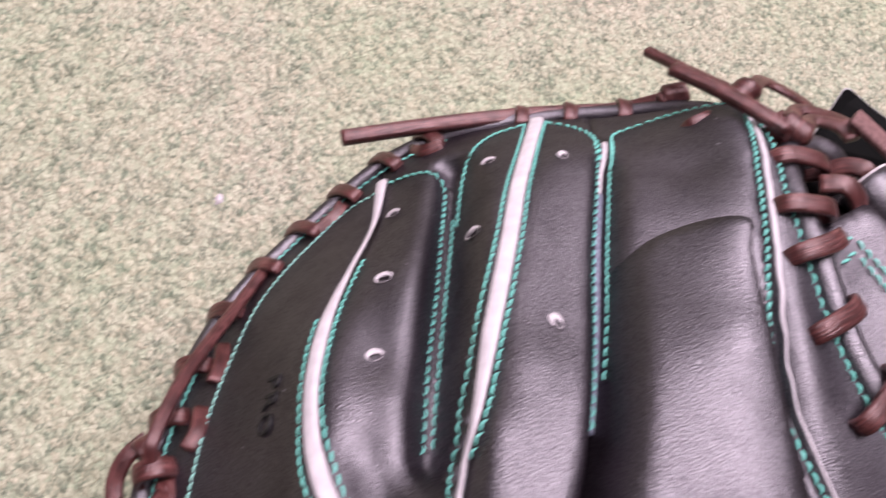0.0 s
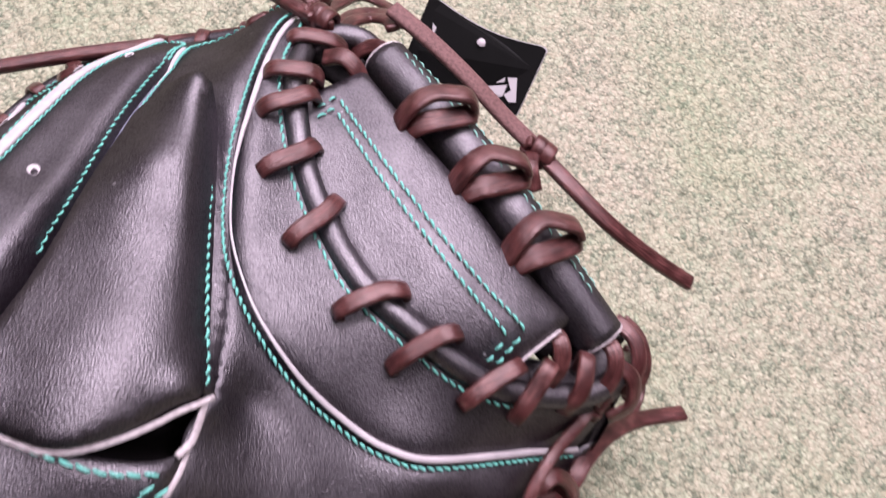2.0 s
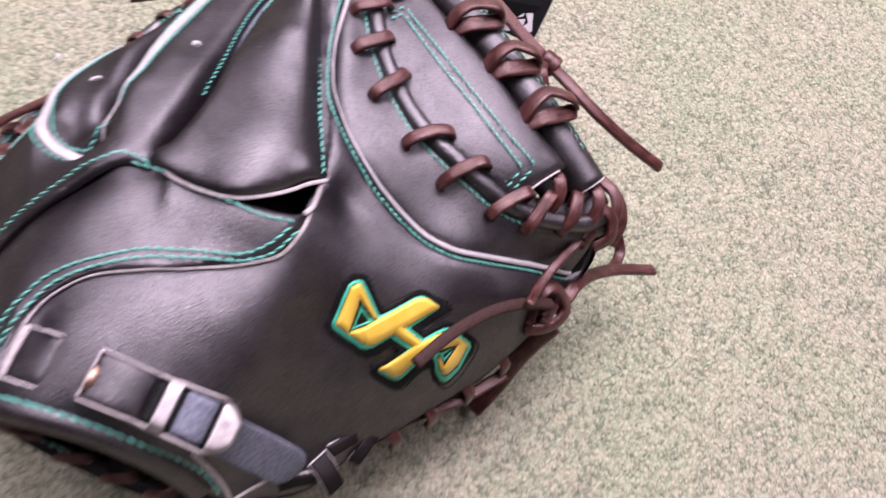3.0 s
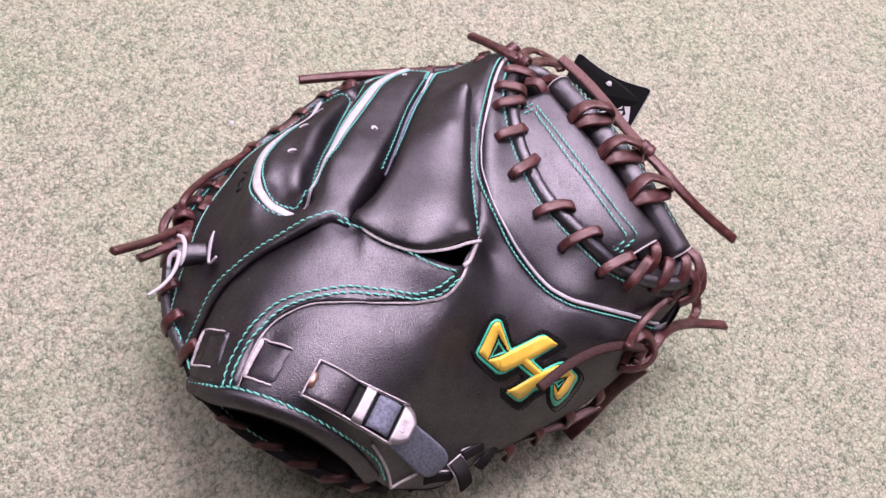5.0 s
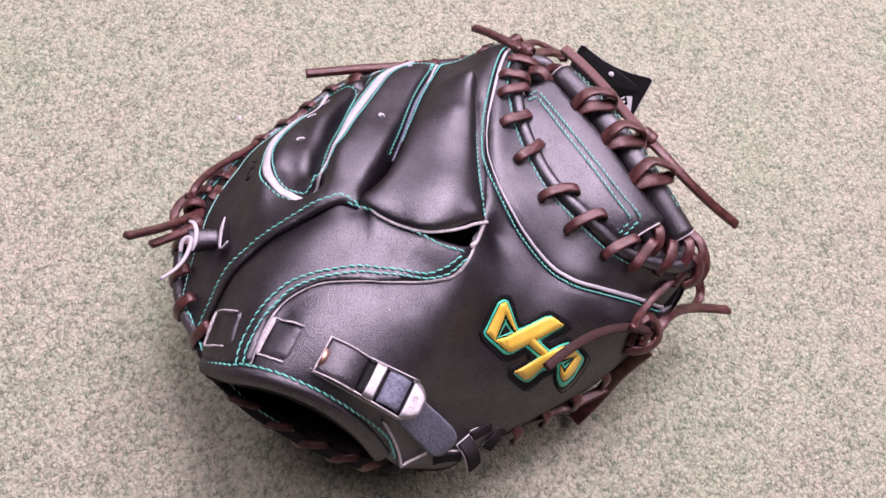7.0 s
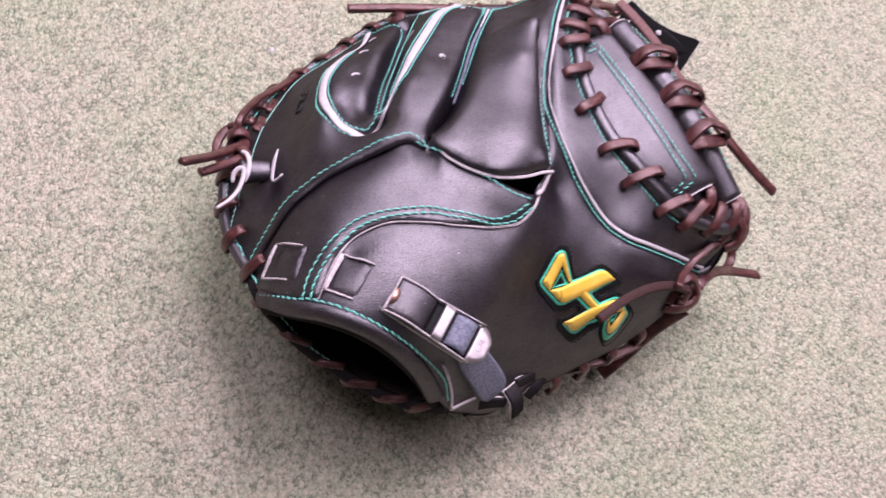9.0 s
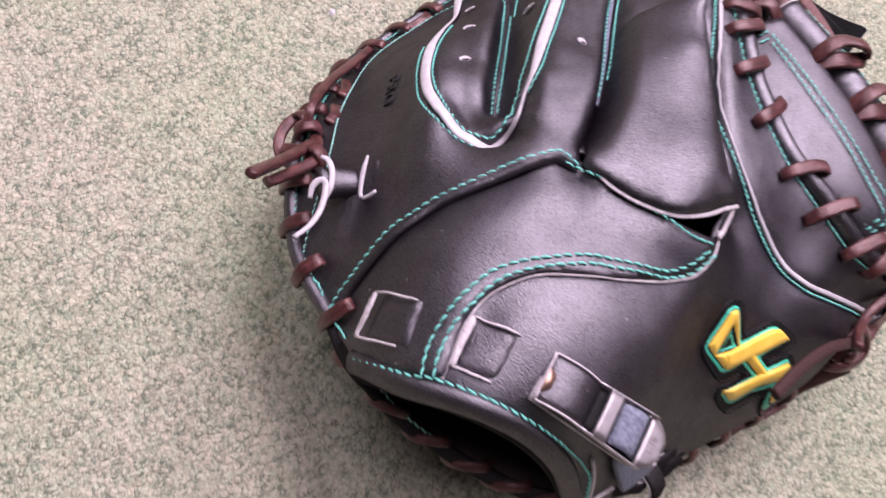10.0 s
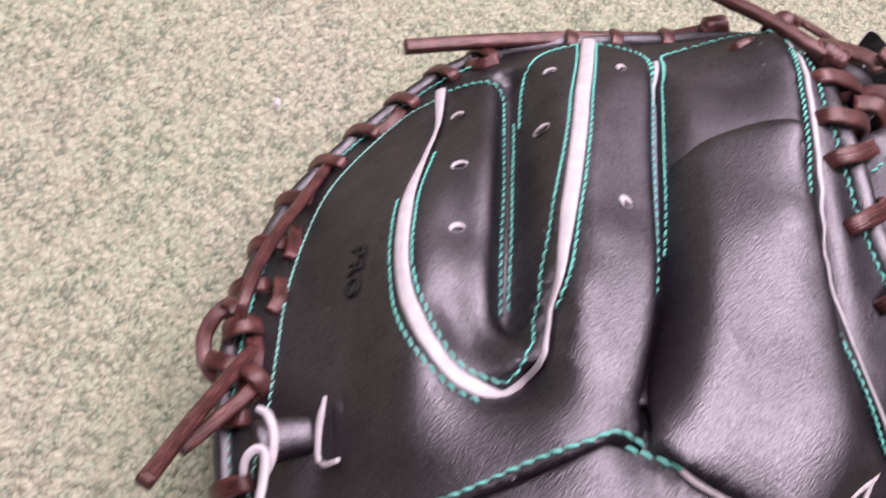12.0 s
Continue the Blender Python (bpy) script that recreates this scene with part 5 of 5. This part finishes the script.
for pts, nrm, w in (([(0.1497, -0.0586, 0.0700), (0.1549, -0.0553, 0.0730), (0.1625, -0.0527, 0.0750), (0.1715, -0.0504, 0.0720)], (0.2, -0.75, 0.5), 0.0062),
                    ([(0.1869, -0.0417, 0.0580), (0.1904, -0.0368, 0.0620), (0.1943, -0.0308, 0.0620), (0.2008, -0.0254, 0.0580)], (0.3, -0.6, 0.7), 0.0060),
                    ([(0.1716, -0.0437, 0.0780), (0.1748, -0.0470, 0.0770), (0.1775, -0.0504, 0.0740), (0.1799, -0.0534, 0.0660)], (0.6, -0.5, 0.6), 0.0085), ([(0.1760, -0.0405, 0.0740), (0.1804, -0.0374, 0.0730), (0.1866, -0.0328, 0.0700)], (0.3, -0.6, 0.7), 0.0058)):
    p = spline(pts, 0.0015)
    t = sweep("leather_thong", p, LINING, mitt, w, 0.0022, np.tile(nrm, (len(p), 1)), "black leather thong with pale cut edges", sides=12, power=4)
    sweep("cut_edge", p - np.array(nrm) * 0.0009, RAW, t, w + 0.0009, 0.0012, np.tile(nrm, (len(p), 1)), sides=12, power=4)
# slots in the cover through which the strap runs
for quad in ([(0.0482, -0.0062), (0.0598, -0.0108), (0.0573, -0.0264), (0.0445, -0.0212)], [(0.0755, -0.0145), (0.0898, -0.0199), (0.0843, -0.0358), (0.0706, -0.0317)]):
    o = np.array(quad)
    up = 0.0034 if quad[0][0] < 0.06 else 0.0006
    slot = panel("strap_slot", np.vstack([np.linspace(a, b, 8)[:-1] for a, b in zip(o, np.roll(o, -1, 0))]), BLACK, mitt, lift=up, thick=0.002, step=0.002,
                 puff=lambda p, d: 0.0005 * np.clip(d / 0.006, 0, 1))
    for i, wd, f0, f1 in ((3, 0.0026, 0.0, 1.0), (0, 0.0009, 0.0, 1.0), (2, 0.0010, 0.1, 1.0)):
        e0, e1 = o[i], o[(i + 1) % 4]
        q, n = draped(np.linspace(e0 + (e1 - e0) * f0, e0 + (e1 - e0) * f1, 5), up + 0.0002, 0.0012)
        sweep("cut_edge", q + (np.random.rand(*q.shape) - 0.5) * 0.0003, RAW, slot, wd, 0.0012, n, taper=np.interp(np.linspace(0, 1, len(q)), [0, 0.3, 0.6, 0.9, 1], [0.8, 0.9, 1.1, 1.0, 0.5]))

# ---------------------------------------------------------------- small pieces on the fingers
for x, y, r, dx, dy in ((0.0689, 0.1312, 0.0021, 1, 0.3), (0.0667, 0.1057, 0.0021, 1, 0.3), (0.1096, 0.1130, 0.0019, 0.5, -1), (0.0730, 0.1630, 0.0017, 1, 0.6), (0.1220, 0.1755, 0.0016, 0.2, 1), (0.1014, 0.1776, 0.0017, 1, 0.6),
                        (0.0940, 0.1456, 0.0014, 0.3, 1)):
    a = np.linspace(0, 2 * np.pi, 12, endpoint=False)
    e, r = unit(np.array([dx, dy], float)), r * 0.92
    o = np.array([x, y]) + r * (np.cos(a)[:, None] * e * 1.15 + np.sin(a)[:, None] * np.array([-e[1], e[0]]) * 0.75)
    c3, n3 = draped(o, 0.0010, 0.0005, closed=True)
    hole = sweep("eyelet", np.vstack([c3, c3[:2]]), WHITE, mitt, 0.0013, 0.0007, np.vstack([n3, n3[:2]]), sides=8, taper=np.clip(0.55 + 0.95 * np.cos(np.linspace(0, 2 * np.pi, len(c3) + 2) - (1.85 - math.atan2(e[1], e[0]))), 0.12, 2))
    # a flat black disc on the leather, its colour standing for the hole's dark inside
    panel("hole", o, PATCH, hole, lift=0.0006, thick=0.0004, step=0.0007)
toggle = spline([(0.0182, 0.0408, 0.0935), (0.0245, 0.0430, 0.0930), (0.0325, 0.0450, 0.0925)], 0.0015)
sweep("leather_toggle", toggle, BLACK, mitt, 0.0136, 0.0120, power=2, sides=18, label="rolled black leather loop at the finger edge", taper=np.linspace(1.0, 0.78, len(toggle)))
hook = spline([(0.0160, 0.0325, 0.0965), (0.0160, 0.0365, 0.0985), (0.0179, 0.0392, 0.1000), (0.0205, 0.0386, 0.1008), (0.0212, 0.0324, 0.1020), (0.0205, 0.0249, 0.1042), (0.0181, 0.0177, 0.1068), (0.0136, 0.0108, 0.1095)], 0.0012)
white = sweep("white_lace", hook, WHITE, mitt, 0.0026, 0.0018, label="pale curled end of a thin lace", sides=10, taper=np.interp(np.linspace(0, 1, len(hook)), [0, 0.15, 0.7, 1], [0.7, 1, 1, 0.85]))
curl = spline([(0.0169, 0.0500, 0.0985), (0.0198, 0.0486, 0.0995), (0.0220, 0.0445, 0.1000), (0.0228, 0.0390, 0.0998), (0.0220, 0.0331, 0.0985)], 0.0012)
sweep("curl", curl, WHITE, white, 0.0024, 0.0018, sides=10, taper=np.interp(np.linspace(0, 1, len(curl)), [0, 0.2, 0.8, 1], [0.7, 1, 1, 0.6]))
panel("slit_tab", np.array([(0.0364, 0.0541), (0.0407, 0.0543), (0.0428, 0.0390), (0.0389, 0.0383)]), BLACK, mitt, lift=lambda p: hem_lift(p) - 0.0008 + 0.0024 * np.clip((0.0415 - p[:, 0]) / 0.005, 0, 1), thick=0.0006, step=0.0015)
for line, w in (([(0.0361, 0.0545), (0.0355, 0.0475), (0.0360, 0.0405), (0.0370, 0.0374)], 0.0022), ([(0.0372, 0.0372), (0.0392, 0.0368), (0.0418, 0.0382)], 0.0018)):
    q, n = draped(line, 0.0024, 0.001)
    sweep("slit_edge", q, WHITE, mitt, w, 0.0014, n, taper=np.interp(np.linspace(0, 1, len(q)), [0, 0.3, 1], [0.5, 1, 0.7]))
# blind-stamped word with a line of marks beside it, too faint to read
# the stamp is about as dark as the leather, but less glossy
STAMP = plain("dull_stamp", (0.0050, 0.0044, 0.0046), (0.0085, 0.0075, 0.0080), 0.6, 400, spec=0.45)
word = bpy.data.curves.new("stamped_word", "FONT")
word.body, word.size, word.align_x, word.align_y, word.extrude, word.space_character = "PRO", 0.0088, "CENTER", "CENTER", 0.0005, 1.15
word.materials.append(STAMP)
ends = np.array([(0.0408, 0.1016), (0.0398, 0.0942), (0.0396, 0.0867)])
foot, top_, last = (np.array([*q, height(q[None])[0] + hem_lift(q[None])[0]]) for q in ends)
wx = unit(last - foot)
side_xy = ends[1] + (0.004, 0.0)
wz = unit(np.cross(wx, np.array([*side_xy, height(side_xy[None])[0] + hem_lift(side_xy[None])[0]]) - top_))
wz = wz if wz[2] > 0 else -wz
wy = np.cross(wz, wx)
wo = top_ + wz * 0.0003
word_ob = new("stamped_word", word)
word_ob.parent = mitt
word_ob.matrix_world = Matrix(((wx[0], wy[0], wz[0], wo[0]), (wx[1], wy[1], wz[1], wo[1]), (wx[2], wy[2], wz[2], wo[2]), (0, 0, 0, 1)))
for x, y, w, h in ((0.0420, 0.1085, 0.0016, 0.0034), (0.0379, 0.1023, 0.0010, 0.0030), (0.0368, 0.0970, 0.0010, 0.0030), (0.0358, 0.0921, 0.0012, 0.0028), (0.0347, 0.0840, 0.0018, 0.0018), (0.0330, 0.0872, 0.0010, 0.0024), (0.0318, 0.0826, 0.0014, 0.0018)):
    u, v = unit(np.array([0.35, 1.0])), unit(np.array([1.0, -0.35]))
    q = [np.array([x, y]) + u * h * a + v * w * b for a, b in ((-0.5, -0.5), (0.5, -0.5), (0.5, 0.5), (-0.5, 0.5))]
    panel("stamped_mark", np.array(q), STAMP, mitt, lift=lambda p: hem_lift(p) + 0.0005, thick=0.0008, step=0.0008)

# ---------------------------------------------------------------- sewn patch of plain interlocked bars
patch = tagged(new("sewn_patch"), "raised yellow bar emblem with green border on black backing")
patch.parent = mitt


def grown(poly, by):
    p = np.asarray(poly, float)
    area = 0.5 * np.sum(p[:, 0] * np.roll(p[:, 1], -1) - np.roll(p[:, 0], -1) * p[:, 1])
    if area < 0:
        p = p[::-1]
    a, b = unit(p - np.roll(p, 1, 0)), unit(np.roll(p, -1, 0) - p)
    na, nb = np.stack([a[:, 1], -a[:, 0]], 1), np.stack([b[:, 1], -b[:, 0]], 1)
    m_ = na + nb
    return p + by * m_ / np.maximum((m_ * na).sum(1, keepdims=True), 0.45)


BORDER = [(0.1779, 0.0138), (0.1806, 0.0160), (0.1834, 0.0164), (0.1847, 0.0151), (0.1913, 0.0065), (0.2048, 0.0153), (0.2078, 0.0164), (0.2101, 0.0158), (0.2167, 0.0132), (0.2043, 0.0041), (0.2097, 0.0012), (0.2171, 0.0058), (0.2202, 0.0074), (0.2227, 0.0074), (0.2325, 0.0052), (0.2328, 0.0038), (0.2286, -0.0047), (0.2245, -0.0092), (0.2223, -0.0106), (0.2199, -0.0107), (0.2168, -0.0089), (0.2152, -0.0047), (0.2078, -0.0081), (0.2043, -0.0113), (0.2023, -0.0129), (0.1990, -0.0132), (0.1918, -0.0115), (0.1917, -0.0111), (0.2040, -0.0029), (0.1966, -0.0001), (0.1904, -0.0045), (0.1877, -0.0057), (0.1851, -0.0059), (0.1740, -0.0012), (0.1727, 0.0003)]
GAPS = [[(0.1835, 0.0081), (0.1892, 0.0038), (0.1807, -0.0003)], [(0.2251, 0.0017), (0.2199, -0.0056), (0.2168, -0.0035)]]
SHAPE = grown(BORDER, -0.0016)
BARS = [[(0.1835, -0.0007), (0.2053, 0.0139), (0.2093, 0.0147), (0.2148, 0.0127), (0.2034, 0.0052), (0.1892, -0.0039), (0.1867, -0.0041)], [(0.1940, -0.0107), (0.2069, -0.0023), (0.2174, 0.0036), (0.2227, 0.0047), (0.2075, -0.0064), (0.2025, -0.0110), (0.1996, -0.0120)]]
hem_out, hem_in = grown(BORDER, 0.0024), grown(BORDER, 0.0007)
low_end = np.clip((hem_out[:, 0] - 0.212) / 0.006, 0, 1) * np.clip((0.004 - hem_out[:, 1]) / 0.006, 0, 1)
panel("backing", hem_out + (hem_in - hem_out) * low_end[:, None], PATCH, patch, lift=0.0010, thick=0.0014, step=0.0015)
rim_line = (hem_out + (hem_in - hem_out) * (0.35 + 0.65 * low_end)[:, None])
stitching("rim_stitching", np.vstack([rim_line, rim_line[:1]]), PATCH, patch, 0.0021, 0.0, 0.0013, wide=0.0009)
panel("border", BORDER, GREEN, patch, lift=0.0018, thick=0.0010, step=0.0011, holes=[grown(g, -0.0012) for g in GAPS])
panel("groove_line", grown(SHAPE, 0.0004), PATCH, patch, lift=0.0025, thick=0.0009, step=0.0011, holes=[grown(g, -0.0002) for g in GAPS])
panel("raised_motif", SHAPE, YELLOW, patch, lift=0.0029, thick=0.0012, step=0.0006, holes=[grown(g, 0.0008) for g in GAPS], puff=lambda p, d: 0.0010 * np.clip(d / 0.0011, 0, 1))
for o in BARS:
    panel("raised_bar", grown(o, 0.0004), YELLOW, patch, lift=0.0036, thick=0.0010, step=0.00045, puff=lambda p, d: 0.0010 * np.clip(d / 0.0010, 0, 1))

# ---------------------------------------------------------------- hang tag behind the web
A, B, C, D = (np.array(v) for v in ((0.2310, 0.2205, 0.0915), (0.2765, 0.1955, 0.0960), (0.2665, 0.1740, 0.0770), (0.2210, 0.1990, 0.0725)))


def card(u, v, lift=0.0):
    p = (1 - u) * (1 - v) * A + u * (1 - v) * B + u * v * C + (1 - u) * v * D
    n = unit(np.cross(D - A, B - A))
    n = n if n[2] > 0 else -n
    return p + n * (lift - 0.0065 * math.sin(math.pi * u) * (1 - 0.3 * v)) + np.array([-0.002, -0.004, 0]) * math.sin(math.pi * u) * (1 - v)


def card_piece(name, outline, lift, thick, mat, parent=None, label=""):
    """A flat piece of the tag, its outline given across the card."""
    c = np.asarray(outline, float)
    bm = bmesh.new()
    k = c.mean(0)
    rows = [[bm.verts.new(card(*(k + (q - k) * f), lift)) for q in c] for f in (1.0, 0.66, 0.33)]
    hub = bm.verts.new(card(*k, lift))
    low = [bm.verts.new(card(*q, lift - thick)) for q in c]
    m_ = len(c)
    for i in range(m_):
        j = (i + 1) % m_
        for r in (0, 1):
            bm.faces.new((rows[r][i], rows[r][j], rows[r + 1][j], rows[r + 1][i]))
        bm.faces.new((rows[2][i], rows[2][j], hub))
        bm.faces.new((rows[0][j], rows[0][i], low[i], low[j]))
    bm.faces.new(list(reversed(low)))
    bmesh.ops.recalc_face_normals(bm, faces=bm.faces)
    me = bpy.data.meshes.new(name)
    bm.to_mesh(me)
    bm.free()
    me.materials.append(mat)
    ob = new(name, me)
    ob.parent = parent
    if label:
        tagged(ob, label)
    return ob


def rounded(u0, v0, u1, v1, r, k=5):
    out = []
    for cx, cy, a0 in ((u1 - r, v1 - r, 0), (u0 + r, v1 - r, 90), (u0 + r, v0 + r, 180), (u1 - r, v0 + r, 270)):
        out += [(cx + r * math.cos(radians(a0 + 90 * i / k)), cy + r * math.sin(radians(a0 + 90 * i / k))) for i in range(k + 1)]
    full = []
    for a, b in zip(out, out[1:] + out[:1]):
        steps = max(1, int(math.hypot(a[0] - b[0], a[1] - b[1]) / 0.08))
        full += [(a[0] + (b[0] - a[0]) * i / steps, a[1] + (b[1] - a[1]) * i / steps) for i in range(steps)]
    return full


tag = tagged(new("hang_tag"), "black glossy card hang tag with silver print tied to the mitt", "tag")
face = card_piece("card", rounded(0, 0, 1, 1, 0.07), 0.0, 0.0008, CARD, tag)
card_piece("card_edge", rounded(-0.006, -0.012, 1.006, 1.0, 0.07), -0.0014, 0.0004, PRINT, tag, "pale cut card edge")
# the first sliver is a pale reflection drawn as print; the rest is print
for o in ([(0.10, 0.30), (0.13, 0.32), (0.24, 0.48), (0.27, 0.56), (0.20, 0.54), (0.12, 0.40)], [(0.30, 0.53), (0.40, 0.50), (0.52, 0.43), (0.56, 0.52), (0.46, 0.56), (0.37, 0.60)],
          [(0.50, 0.73), (0.56, 0.64), (0.64, 0.55), (0.79, 0.51), (0.80, 0.60), (0.72, 0.68), (0.65, 0.77), (0.57, 0.78)], [(0.81, 0.53), (0.88, 0.49), (0.955, 0.80), (0.90, 0.84), (0.84, 0.77), (0.89, 0.70), (0.86, 0.62)]):
    card_piece("print_and_glint", o, 0.0009, 0.0002, PRINT, face)
pin = card(0.511, 0.20, 0.0028)
fast = [pin + np.array([math.cos(a), math.sin(a), 0]) * 0.0020 for a in np.linspace(0, 2 * np.pi, 14, endpoint=False)]
fast2 = [p * 0.6 + pin * 0.4 + np.array([0, 0, 0.0012]) for p in fast]
mesh_object("fastener_head", fast + fast2, [(i, (i + 1) % 14, 14 + (i + 1) % 14, 14 + i) for i in range(14)] + [tuple(range(14, 28))], WHITE, tag, "white plastic fastener head")

# ---------------------------------------------------------------- fluff on the carpet
rng = random.Random(7)
ring = [(math.cos(a) * 0.0020 * rng.uniform(0.7, 1.2), math.sin(a) * 0.0027 * rng.uniform(0.7, 1.2)) for a in np.linspace(0, 2 * np.pi, 12, endpoint=False)]
fluff_at = np.array([0.0058, 0.1897, 0.0])
lint_v = [fluff_at + (x, y, 0.0) for x, y in ring] + [fluff_at + (x * 0.6, y * 0.6, 0.0012) for x, y in ring] + [fluff_at + (0, 0, 0.0016)]
tagged(mesh_object("lint_speck", lint_v, [(i, (i + 1) % 12, 12 + (i + 1) % 12, 12 + i) for i in range(12)] + [(12 + i, 12 + (i + 1) % 12, 24) for i in range(12)], RAW), "small pale pink lint speck lying on the carpet", "lint")
